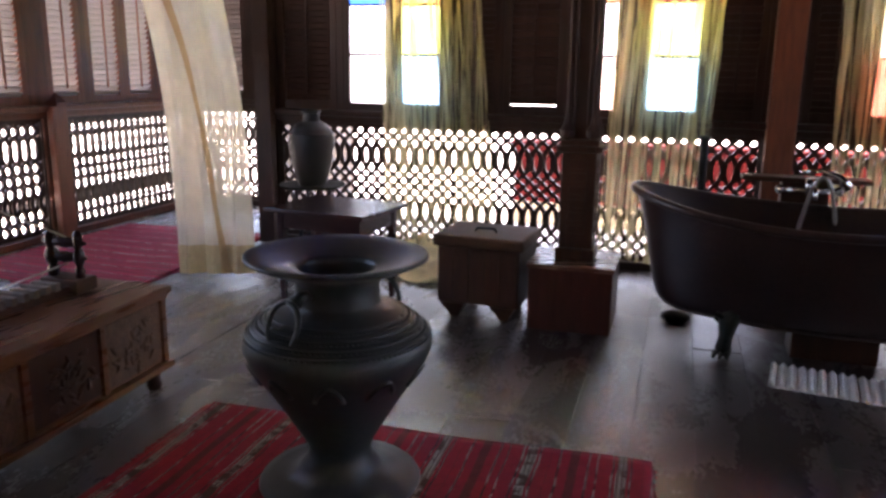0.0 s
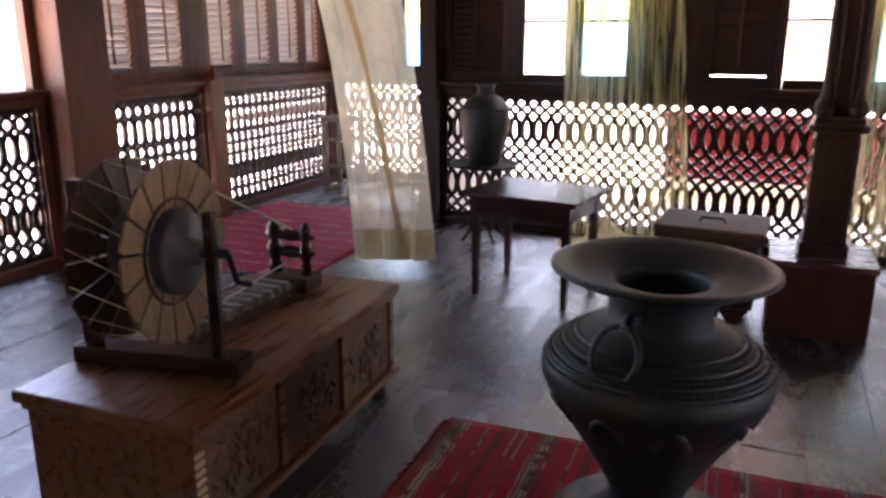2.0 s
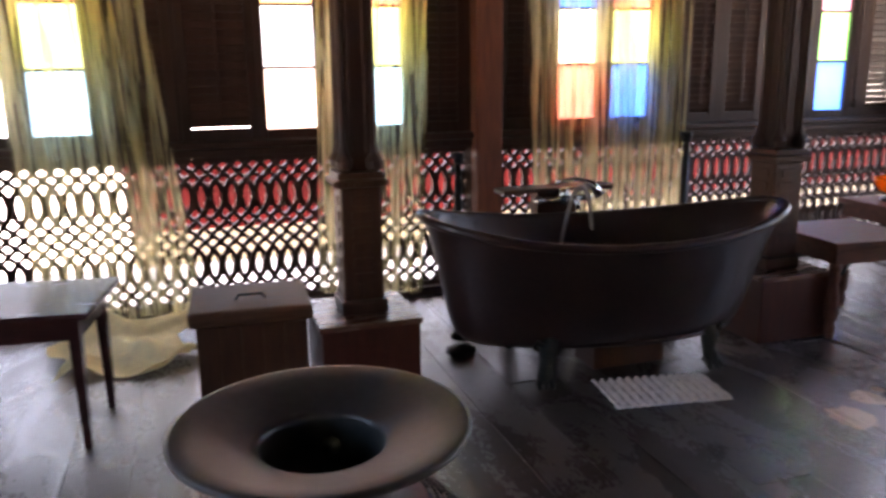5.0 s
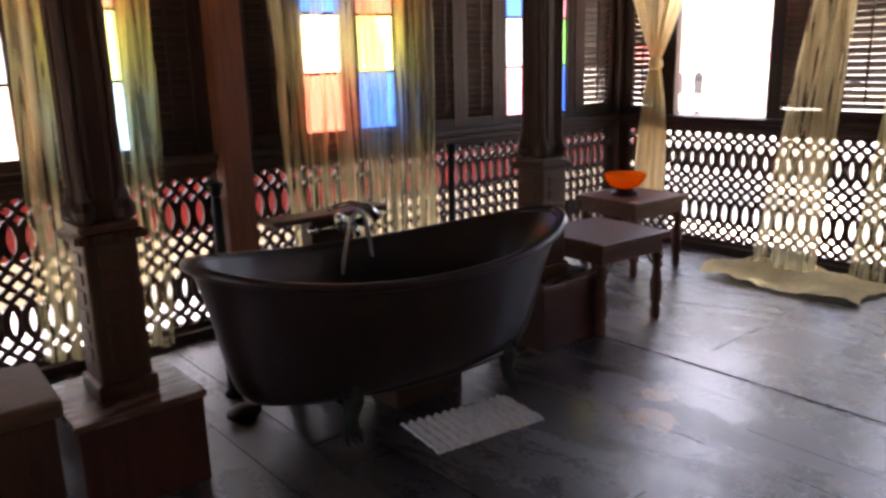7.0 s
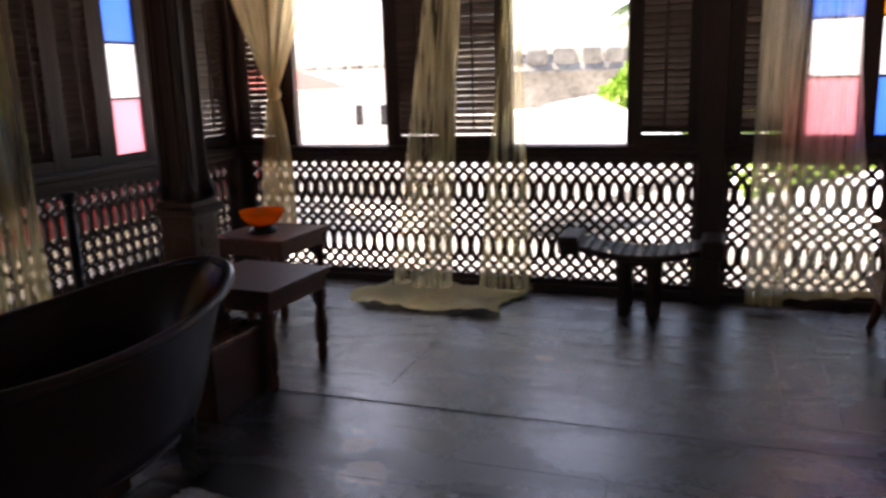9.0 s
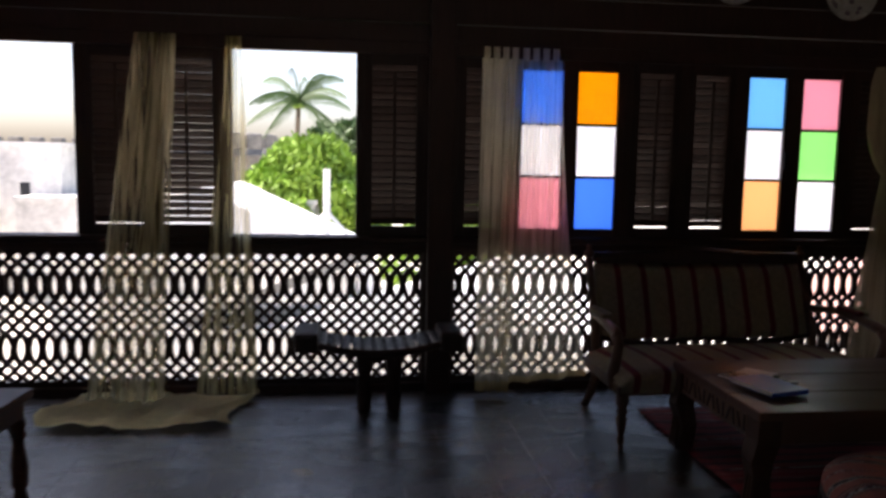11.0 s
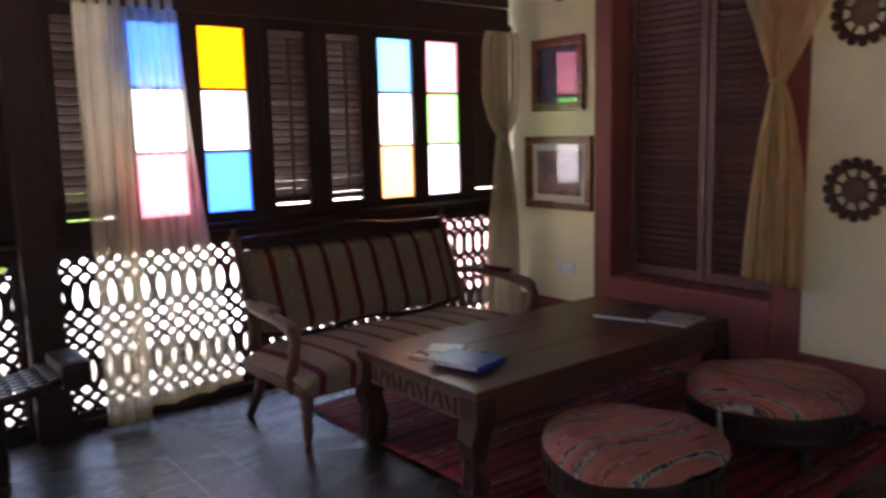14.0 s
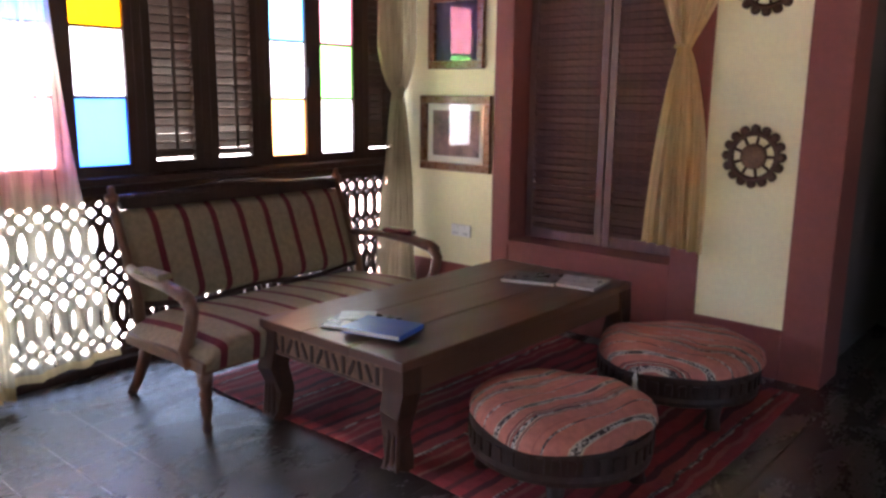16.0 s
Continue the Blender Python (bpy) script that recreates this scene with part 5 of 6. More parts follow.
def small_stool():
    ob = thing("stool", pose(-3.95, 7.0, 0), "weathered grey wooden stool in the corner", "stool")
    part("seat", boxed(-0.15, 0.15, -0.15, 0.15, 0.6, 0.64, 0.008), WOOD_GREY, ob)
    for sx in (1, -1):
        for sy in (1, -1):
            part("leg", boxed(sx * 0.12 - 0.02, sx * 0.12 + 0.02, sy * 0.12 - 0.02, sy * 0.12 + 0.02, 0, 0.6, 0.004), WOOD_GREY, ob)
    for z in (0.18, 0.42):
        for s in (1, -1):
            part("rail", boxed(-0.1, 0.1, s * 0.12 - 0.012, s * 0.12 + 0.012, z, z + 0.035, 0.003), WOOD_GREY, ob)


small_stool()


# ---- the two turned stools and the bowl ----
def turned_stool(x, y, w, d, rot):
    ob = thing("turned_stool", pose(x, y, 0, 0, 0, rot), "brown wooden stool table with turned legs and small brackets", "stool", "turned stools")
    part("top", boxed(-w / 2, w / 2, -d / 2, d / 2, 0.48, 0.52, 0.008), WOOD_STOOL, ob)
    part("apron", boxed(-w / 2 + 0.03, w / 2 - 0.03, -d / 2 + 0.03, d / 2 - 0.03, 0.4, 0.48, 0.004), WOOD_STOOL, ob)
    for sx in (1, -1):
        for sy in (1, -1):
            x0, y0 = sx * (w / 2 - 0.05), sy * (d / 2 - 0.05)
            part("leg", lathe([(0.024, 0), (0.028, 0.02), (0.03, 0.06), (0.022, 0.09), (0.034, 0.11), (0.036, 0.2), (0.026, 0.28), (0.022, 0.3), (0.034, 0.33), (0.024, 0.35), (0.034, 0.37), (0.034, 0.4)], 14, m=Matrix.Translation((x0, y0, 0))), WOOD_STOOL, ob, smooth=True)
            part("bracket", tube([(x0, y0, 0.3), (x0 - sx * 0.04, y0, 0.34), (x0 - sx * 0.09, y0, 0.4)], 0.007, 6), IRON, ob, smooth=True)
    return ob


turned_stool(2.575, 4.72, 0.56, 0.56, -4)
turned_stool(3.66, 5.3, 0.56, 0.56, -4)


def bowl():
    ob = thing("bowl", pose(3.62, 5.33, 0.52), "translucent bright orange glass bowl on a dark foot", "bowl")
    part("foot", lathe([(0.09, 0), (0.095, 0.02), (0.07, 0.035), (0.06, 0.05)], 24), IRON, ob, "dark foot ring", smooth=True)
    part("vessel", lathe([(0.055, 0.05), (0.1, 0.065), (0.135, 0.11), (0.148, 0.15), (0.142, 0.152), (0.128, 0.112), (0.095, 0.075), (0.04, 0.065)], 32), GLASSWARE, ob, smooth=True)


bowl()


# ---- saddle bench by the east lattice ----
def bench():
    ob = thing("saddle_bench", pose(4.08, 2.9, 0) @ Matrix.Diagonal((1, 1, 0.95, 1)), "dark carved bench with a curved seat of woven straps", "bench")

    def sag(y):
        return 0.4 + 0.1 * (abs(y) / 0.5) ** 2
    for sx in (-1, 1):
        part("seat_rail", tube([(sx * 0.16, -0.36 + 0.72 * k / 12, sag(-0.36 + 0.72 * k / 12)) for k in range(13)], 0.024, 8), WOOD_DARK, ob, smooth=True)
    for k in range(11):
        y = -0.33 + 0.066 * k
        part("strap", boxed(-0.16, 0.16, y - 0.018, y + 0.018, sag(y) + 0.018, sag(y) + 0.024), STRAP, ob)
    for k in range(5):
        x = -0.12 + 0.06 * k
        part("strap", sheet(lambda u, v: Vector((x + (u - 0.5) * 0.03, -0.36 + 0.72 * v, sag(-0.36 + 0.72 * v) + 0.027)), 1, 14, 0.004), IRON, ob)
    for s in (-1, 1):
        bm = boxed(-0.17, 0.17, s * 0.36, s * 0.5, 0.4, 0.53, 0.03)
        part("end_block", bm, WOOD_DARK, ob, "rounded end block")
    for x in (-0.1, 0.1):
        for y in (-0.09, 0.09):
            part("leg", lathe([(0.035, 0), (0.04, 0.02), (0.045, 0.1), (0.036, 0.2), (0.05, 0.32), (0.05, 0.4)], 12, m=Matrix.Translation((x, y, 0))), WOOD_DARK, ob, smooth=True)
    part("crosspiece", boxed(-0.14, 0.14, -0.13, 0.13, 0.34, 0.4, 0.01), WOOD_DARK, ob)


bench()


# ---- sofa ----
def sofa():
    ob = thing("sofa", Matrix.Identity(4), "wooden settee with striped beige and dark red upholstery", "sofa")
    y0, y1 = 0.02, 1.66

    def seat(u, v):
        e = (1 - (2 * u - 1) ** 10)
        f = min(1, v / 0.2)
        x = 3.3 - 0.02 * math.sin(math.pi * u) - 0.012 * math.sin(math.pi * f) + 0.68 * max(0, v - 0.14) / 0.86
        z = 0.3 + 0.125 * math.sin(f * math.pi / 2) ** 0.9 * (0.3 + 0.7 * e) + 0.02 * math.sin(math.pi * v) - 0.02 * v
        return Vector((x, y0 + 0.015 + (y1 - y0 - 0.03) * u, z))
    part("seat_cushion", sheet(seat, 44, 28), SOFA_CLOTH, ob, smooth=True)
    part("seat_frame", boxed(3.31, 3.97, y0 + 0.01, y1 - 0.01, 0.28, 0.335, 0.012), WOOD_SOFA, ob)
    lean = 0.17

    def back(u, v, off=0.0):
        z = 0.44 + 0.44 * v
        return Vector((4.0 + lean * v - off, y0 + 0.13 + (y1 - y0 - 0.26) * u, z))
    part("backrest", sheet(lambda u, v: back(u, v, 0.05 * (1 - (2 * u - 1) ** 8) * (1 - (2 * v - 1) ** 8)), 40, 16, 0.01), SOFA_CLOTH, ob, smooth=True)
    part("back_panel", sheet(lambda u, v: back(u, v, -0.012), 4, 4, 0.012), WOOD_SOFA, ob)
    part("top_rail", tube([back(k / 16, 1.0) + Vector((0.016, 0, 0.055 + 0.035 * max(0, math.cos((k / 16 - 0.5) * 3.1)) ** 6)) for k in range(17)], 0.026, 8), WOOD_DARK, ob, smooth=True)
    part("crest_board", sheet(lambda u, v: back(u, 1.0, -0.006) + Vector((0.01 * v, 0, 0.004 + (0.045 + 0.035 * max(0, math.cos((u - 0.5) * 3.1)) ** 6 + 0.006 * math.cos(22 * u)) * v)), 32, 3, 0.022), WOOD_DARK, ob, "carved crest board along the back")
    part("lower_rail", tube([back(k / 16, 0.0) + Vector((0, 0, -0.02 + 0.02 * math.cos(4 * math.pi * k / 16))) for k in range(17)], 0.02, 8), WOOD_DARK, ob, smooth=True)
    for y in (y0 + 0.1, y1 - 0.1):
        bm = tube([(3.97, y, 0.3), (4.01, y, 0.5), (4.1, y, 0.72), (4.19, y, 0.93)], [0.03, 0.028, 0.024, 0.022], 10)
        upright = part("back_post", bm, WOOD_SOFA, ob, smooth=True)
        part("finial", lathe([(0.022, 0), (0.034, 0.02), (0.034, 0.04), (0.014, 0.055), (0.02, 0.07), (0.006, 0.09)], 12, m=Matrix.Translation((4.19, y, 0.92))), WOOD_SOFA, upright, smooth=True)
        s = 1 if y > 1 else -1
        yo = y + s * 0.07
        part("arm", tube([(4.05, y, 0.62), (3.85, yo, 0.63), (3.6, yo, 0.62), (3.46, yo, 0.6), (3.41, yo, 0.58)], [0.022, 0.024, 0.028, 0.034, 0.03], 10), WOOD_SOFA, ob, smooth=True)
        part("arm_support", tube([(3.44, yo, 0.59), (3.4, yo, 0.54), (3.43, yo, 0.44), (3.47, yo, 0.36), (3.42, yo, 0.29)], [0.036, 0.028, 0.03, 0.034, 0.036], 10), WOOD_SOFA, ob, smooth=True)
        part("arm_pad", boxed(3.6, 3.82, yo - 0.035, yo + 0.035, 0.645, 0.675, 0.012), SOFA_CLOTH, ob)
        part("front_leg", lathe([(0.016, 0.0), (0.022, 0.02), (0.016, 0.05), (0.024, 0.09), (0.03, 0.14), (0.022, 0.16), (0.032, 0.18), (0.022, 0.2), (0.034, 0.23), (0.036, 0.28)], 14, m=Matrix.Translation((3.36, yo - s * 0.02, 0))), WOOD_SOFA, ob, smooth=True)
        part("back_leg", tube([(3.93, y, 0.3), (3.95, y + s * 0.01, 0.18), (4.0, y + s * 0.03, 0.06), (4.04, y + s * 0.04, 0.0)], [0.034, 0.03, 0.024, 0.022], 10), WOOD_SOFA, ob, smooth=True)


sofa()


# ---- low carved table with books ----
def low_table():
    ob = thing("coffee_table", Matrix.Identity(4), "long low brown wooden table with carved frieze and scroll legs", "table")
    x0, x1, y0, y1 = 2.44, 3.33, -0.47, 1.345
    for k in range(3):
        a = x0 + (x1 - x0) / 3 * k
        part("top_board", boxed(a + 0.001, a + (x1 - x0) / 3 - 0.001, y0, y1, 0.428, 0.468, 0.006), WOOD_TOP, ob)
    for y, s in ((y1 - 0.03, 1), (y0 + 0.03, -1)):
        frieze = part("carved_frieze", boxed(x0 + 0.05, x1 - 0.05, y - 0.015, y + 0.015, 0.32, 0.428), WOOD_CARVED, ob, "carved frieze board")
        # dark raised bars put the shade of the carved cuts into colour
        for k in range(15):
            xx = x0 + 0.1 + (x1 - x0 - 0.2) * k / 14
            bm = boxed(-0.009, 0.009, -0.004, 0.004, -0.038, 0.038, 0.003, Matrix.Translation((xx, y + s * 0.016, 0.375)) @ pose(0, 0, 0, 0, (-26, 0, 26, 12)[k % 4], 0))
            part("stroke", bm, WOOD_DARK, frieze, "raised dark bar standing for a shaded cut")
        part("edge_bead", tube([(x0 + 0.06, y + s * 0.017, 0.328), (x1 - 0.06, y + s * 0.017, 0.328)], 0.006, 6), WOOD_TOP, frieze)
    for x in (x0 + 0.03, x1 - 0.03):
        part("side_rail", boxed(x - 0.015, x + 0.015, y0 + 0.06, y1 - 0.06, 0.32, 0.428, 0.004), WOOD_TOP, ob)
    for x, sx in ((x0 + 0.055, -1), (x1 - 0.055, 1)):
        for y, sy in ((y0 + 0.055, -1), (y1 - 0.055, 1)):
            bm = tube([(x, y, 0.43), (x + sx * 0.004, y + sy * 0.005, 0.33), (x - sx * 0.0, y + sy * 0.025, 0.25), (x - sx * 0.03, y - sy * 0.0, 0.14), (x - sx * 0.01, y + sy * 0.005, 0.05), (x + sx * 0.0, y + sy * 0.03, 0.006)], [0.075, 0.075, 0.07, 0.055, 0.06, 0.065], 4)
            for d in (-0.03, 0, 0.03):
                tube([(x + d, y + sy * 0.045, 0.3), (x + d * 0.8, y + sy * 0.045, 0.16), (x + d, y + sy * 0.06, 0.02)], 0.011, 6, bm)
            part("leg", bm, WOOD_MID, ob, "scroll leg with carved foot")


low_table()


def book(x, y, z, w, d, h, rot, cover, label, cat="book"):
    ob = thing("book" if cat == "book" else "magazine", pose(x, y, z, 0, 0, rot), label, cat, "reading matter on the low table")
    part("pages", boxed(-w / 2 + 0.004, w / 2 - 0.006, -d / 2 + 0.005, d / 2 - 0.005, 0.002, h - 0.002), PAPER, ob)
    part("cover", boxed(-w / 2, w / 2, -d / 2, d / 2, 0, 0.002), cover, ob)
    part("cover", boxed(-w / 2, w / 2, -d / 2, d / 2, h - 0.002, h), cover, ob)
    part("spine", boxed(-w / 2 - 0.001, -w / 2 + 0.003, -d / 2, d / 2, 0.001, h - 0.001), cover, ob)
    return ob


book(2.93, 1.09, 0.469, 0.29, 0.24, 0.012, 24, COVER_DARK, "dark grey magazine under the blue book", "magazine")
book(2.76, 1.13, 0.482, 0.28, 0.21, 0.022, 14, COVER_BLUE, "blue hardback book on the low table")
book(3.0, 1.05, 0.482, 0.16, 0.13, 0.004, 40, COVER_PALE, "thin pale booklet on the magazine", "magazine")
book(2.86, -0.12, 0.469, 0.3, 0.23, 0.02, 20, COVER_DARK, "dark magazine near the table's end", "magazine")
book(2.62, -0.22, 0.469, 0.26, 0.24, 0.014, 8, COVER_PALE, "pale picture magazine near the table's end", "magazine")


# ---- round stools ----
def pouf(x, y, r, rot, tassel):
    ob = thing("round_stool", pose(x, y, 0, 0, 0, rot), "round dark wooden stool with a salmon kilim cushion", "stool", "round stools")
    bm = lathe([(r - 0.03, 0.13), (r, 0.13), (r + 0.004, 0.15), (r, 0.17), (r + 0.003, 0.24), (r, 0.26), (r - 0.03, 0.26)], 48)
    for k in range(40):
        a = 2 * math.pi * k / 40
        box(bm, -0.016, 0.016, -0.004, 0.004, 0.178, 0.232, 0.003, pose((r + 0.004) * math.cos(a), (r + 0.004) * math.sin(a), 0, 0, 0, math.degrees(a) + 90))
    part("drum", bm, WOOD_DARK, ob, "dark carved wooden drum")
    for k in range(4):
        a = math.pi / 4 + math.pi / 2 * k
        part("leg", lathe([(0.03, 0), (0.036, 0.02), (0.028, 0.06), (0.04, 0.13)], 12, m=Matrix.Translation(((r - 0.05) * math.cos(a), (r - 0.05) * math.sin(a), 0))), WOOD_DARK, ob, smooth=True)

    def fn(u, v):
        a, s = 2 * math.pi * u, v
        rr = (r + 0.012 + 0.012 * math.sin(3 * a + rot) * s) * (s if s < 0.8 else 0.8 + 0.2 * math.sin((s - 0.8) / 0.2 * math.pi / 2) * 1.0)
        z = 0.345 - 0.035 * (1 - s) ** 2 * 0 - (0.08 * ((s - 0.7) / 0.3) ** 2 if s > 0.7 else 0) + 0.014 * math.sin(2 * a + 4 * s + rot) * s * (1.15 - s) * 2 + (0.007 * math.sin(3 * a + 9 * s) + 0.004 * math.sin(7 * a - 11 * s)) * s
        return Vector((rr * math.cos(a), rr * math.sin(a), z))
    bm = sheet(fn, 56, 20)
    bmesh.ops.remove_doubles(bm, verts=bm.verts, dist=0.0006)
    part("cushion", bm, POUF_CLOTH, ob, "salmon kilim cushion with patterned bands", smooth=True)
    if tassel:
        part("tassel", lathe([(0.004, 0.26), (0.008, 0.24), (0.014, 0.225), (0.009, 0.21), (0.018, 0.17), (0.022, 0.12)], 12, m=Matrix.Translation(tassel)), ROPE, ob, "pale hanging tassel", smooth=True)


pouf(2.01, 0.915, 0.348, 75, None)
pouf(1.985, -0.08, 0.37, 10, (0.093, 0.359, 0.0))


# ---- things on the south and east walls ----
def picture(x0, x1, z0, z1, label, prints):
    ob = thing("picture", SOUTH @ pose(-(x0 + x1) / 2, 0, (z0 + z1) / 2), label, "picture", "framed pictures")
    w, h, b = (x1 - x0) / 2, (z1 - z0) / 2, 0.055
    for dims in ((-w, w, -0.035, -0.001, h - b, h), (-w, w, -0.035, -0.001, -h, -h + b), (-w, -w + b, -0.034, -0.002, -h + b, h - b), (w - b, w, -0.034, -0.002, -h + b, h - b)):
        part("frame_side", boxed(*dims, bevel=0.008), WOOD_CHEST, ob)
    part("mount", boxed(-w + b, w - b, -0.008, -0.003, -h + b, h - b), MOUNT if prints is PRINT_WARM else PRINT_DARK, ob)
    part("print", boxed(-w + b + 0.05, w - b - 0.05, -0.011, -0.0085, -h + b + 0.045, h - b - 0.045), prints, ob)
    part("glass", boxed(-w + b, w - b, -0.018, -0.016, -h + b, h - b), PICTURE_GLASS, ob).visible_shadow = False


picture(3.72, 4.2, 1.635, 2.13, "framed dark print behind glass on the yellow wall", PRINT_DARK)
picture(3.65, 4.27, 0.95, 1.46, "wide-framed sunset print with pale mount behind glass", PRINT_WARM)
ob = thing("socket", SOUTH @ pose(-3.9, 0, 0.54), "white double wall socket with switches", "socket")
part("plate", boxed(-0.085, 0.085, -0.012, -0.001, -0.042, 0.042, 0.004), WHITE_PLASTIC, ob)
for s in (-1, 1):
    part("switch", boxed(s * 0.03 - 0.01, s * 0.03 + 0.01, -0.018, -0.012, 0.012, 0.032, 0.002), WHITE_PLASTIC, ob)
    for dx in (-0.012, 0.012):
        part("slot", boxed(s * 0.045 + dx - 0.003, s * 0.045 + dx + 0.003, -0.0135, -0.0118, -0.025, -0.012), IRON, ob)


def rosette(x, z, r, solid=False):
    ob = thing("carved_rosette", SOUTH @ pose(-x, -0.001, z), "round pierced dark wooden rosette on the wall", "wall ornament", "rosettes")
    m = pose(0, 0, 0, 90, 0, 0)
    part("boss", lathe([(r * 0.42, 0.001), (r * 0.42, 0.014), (r * 0.3, 0.026), (r * 0.1, 0.03)], 28, m=m), WOOD_CARVED, ob, smooth=True)
    part("ring", lathe([(r * 0.66, 0.001), (r * 0.84, 0.001), (r * 0.84, 0.018), (r * 0.66, 0.018), (r * 0.66, 0.001)], 32, m=m, closed=True), WOOD_MID, ob, smooth=True)
    for k in range(16):
        a = 2 * math.pi * k / 16
        part("petal", lathe([(r * 0.15, 0.001), (r * 0.16, 0.012), (r * 0.08, 0.02)], 10, m=m @ pose(r * 0.88 * math.cos(a), r * 0.88 * math.sin(a), 0)), WOOD_MID, ob, smooth=True)
    for k in range(9):
        a = 2 * math.pi * k / 9
        part("spoke", tube([(r * 0.4 * math.cos(a), -0.008, r * 0.4 * math.sin(a)), (r * 0.68 * math.cos(a), -0.008, r * 0.68 * math.sin(a))], r * 0.055, 6), WOOD_MID, ob)


rosette(1.945, 1.165, 0.16)
rosette(1.945, 2.03, 0.16)
ob = thing("wall_plate", SOUTH @ pose(-3.92, -0.001, 2.53), "dark round carved wall plate", "plate")
part("dish", lathe([(0.05, 0.001), (0.15, 0.002), (0.165, 0.02), (0.15, 0.024), (0.1, 0.012), (0.03, 0.014)], 32, m=pose(0, 0, 0, 90, 0, 0)), WOOD_DARK, ob, smooth=True)


def plate(y, z, r, seed):
    ob = thing("wall_plate", EAST @ pose(-y, -0.062, z), "painted porcelain plate hung above the windows", "plate", "porcelain plates")
    m = pose(0, 0, 0, 90, 0, 0)
    part("dish", lathe([(r * 0.3, 0.0), (r * 0.55, 0.0), (r, 0.022), (r, 0.026), (r * 0.6, 0.008), (r * 0.1, 0.006)], 40, m=m), PORCELAIN, ob, smooth=True)
    rng = random.Random(seed)
    for k in range(10):
        a, q = rng.uniform(0, 6.28), rng.uniform(0.1, 0.85) * r
        part("motif", lathe([(0.012 + 0.014 * rng.random(), 0.0), (0.006, 0.002)], 8, m=m @ pose(q * math.cos(a), q * math.sin(a), 0.008 + 0.016 * max(0, q / r - 0.5) * 2)), PORCELAIN_MARK, ob)


for k, (y, z) in enumerate(((-0.235, 2.69), (0.588, 2.76), (1.365, 2.8), (2.17, 2.79), (2.95, 2.8))):
    plate(y, z, 0.19, k)

planks()


# ---- outside ----
def leaf_mat(name, col):
    m = mat(name, col, 0.6, vary=0.5, scale=0.6, bump=0.0)
    return m


GROUND = mat("pale_sand", (0.66, 0.61, 0.53), 0.95, scale=0.05, fine=2.0, bump=0.0)
PLASTER_OUT = mat("white_lime_plaster", (0.64, 0.62, 0.58), 0.9, scale=0.3, fine=2.5, vary=0.42)
PLASTER_TAN = mat("tan_plaster", (0.24, 0.2, 0.14), 0.9, scale=0.8, fine=5, vary=0.4)
STONE_PLINTH = mat("dark_plinth_stone", (0.035, 0.03, 0.025), 0.9, scale=1.2, fine=6, vary=0.5)
STONE_OUT = mat("old_coral_stone", (0.2, 0.19, 0.17), 0.95, scale=0.5, fine=3.0, vary=0.6, bump=0.5)
ROOF_RED = mat("rusty_red_roof", (0.36, 0.06, 0.045), 0.8, scale=0.6, fine=4, vary=0.35)
ROOF_PINK = mat("faded_pink_roof", (0.62, 0.36, 0.32), 0.85, scale=0.6, fine=4, vary=0.25)
WALL_RED = mat("dark_red_wall_paint", (0.065, 0.005, 0.005), 0.8, spec=0.1, scale=0.8, fine=6, vary=0.4)
METAL_WHITE = mat("white_metal_roof", (0.75, 0.75, 0.74), 0.5, scale=0.4, vary=0.08)
LEAF_A = leaf_mat("bright_foliage", (0.2, 0.33, 0.03))
LEAF_B = leaf_mat("deep_foliage", (0.05, 0.1, 0.02))
BARK = mat("bark", (0.16, 0.12, 0.08), 0.9, scale=4)
DARKHOLE = mat("window_dark", (0.02, 0.02, 0.022), 0.6, vary=0.2)
slab("ground", (-1500, 1500, -1500, 1500, -7.0, -6.0), GROUND, "pale sandy ground reaching the horizon")


def fort():
    ob = thing("fort_tower", pose(66, 15.8, -6), "old grey stone fort tower with rounded battlements", "fort")
    part("tower", lathe([(7.9, 0), (7.3, 4), (7.0, 7.6), (7.15, 7.7), (7.15, 8.0), (6.95, 8.0), (6.95, 8.5), (6.2, 8.5), (6.2, 7.5)], 64), STONE_OUT, ob, smooth=True)
    for k in range(20):
        a = 2 * math.pi * k / 20
        bm = boxed(-0.82, 0.82, -0.25, 0.25, 8.3, 9.6, 0.24, pose(6.75 * math.cos(a), 6.75 * math.sin(a), 0, 0, 0, math.degrees(a) + 90))
        part("merlon", bm, STONE_OUT, ob)
    wall = thing("fort_wall", pose(70, 30, -6), "old grey stone fort wall with battlements", "fort")
    part("wall", boxed(-1, 1, -12, 12, 0, 8), STONE_OUT, wall)
    for k in range(14):
        part("merlon", boxed(-1, 0, -11.6 + 1.7 * k, -10.6 + 1.7 * k, 8, 9.1, 0.15), STONE_OUT, wall)


fort()


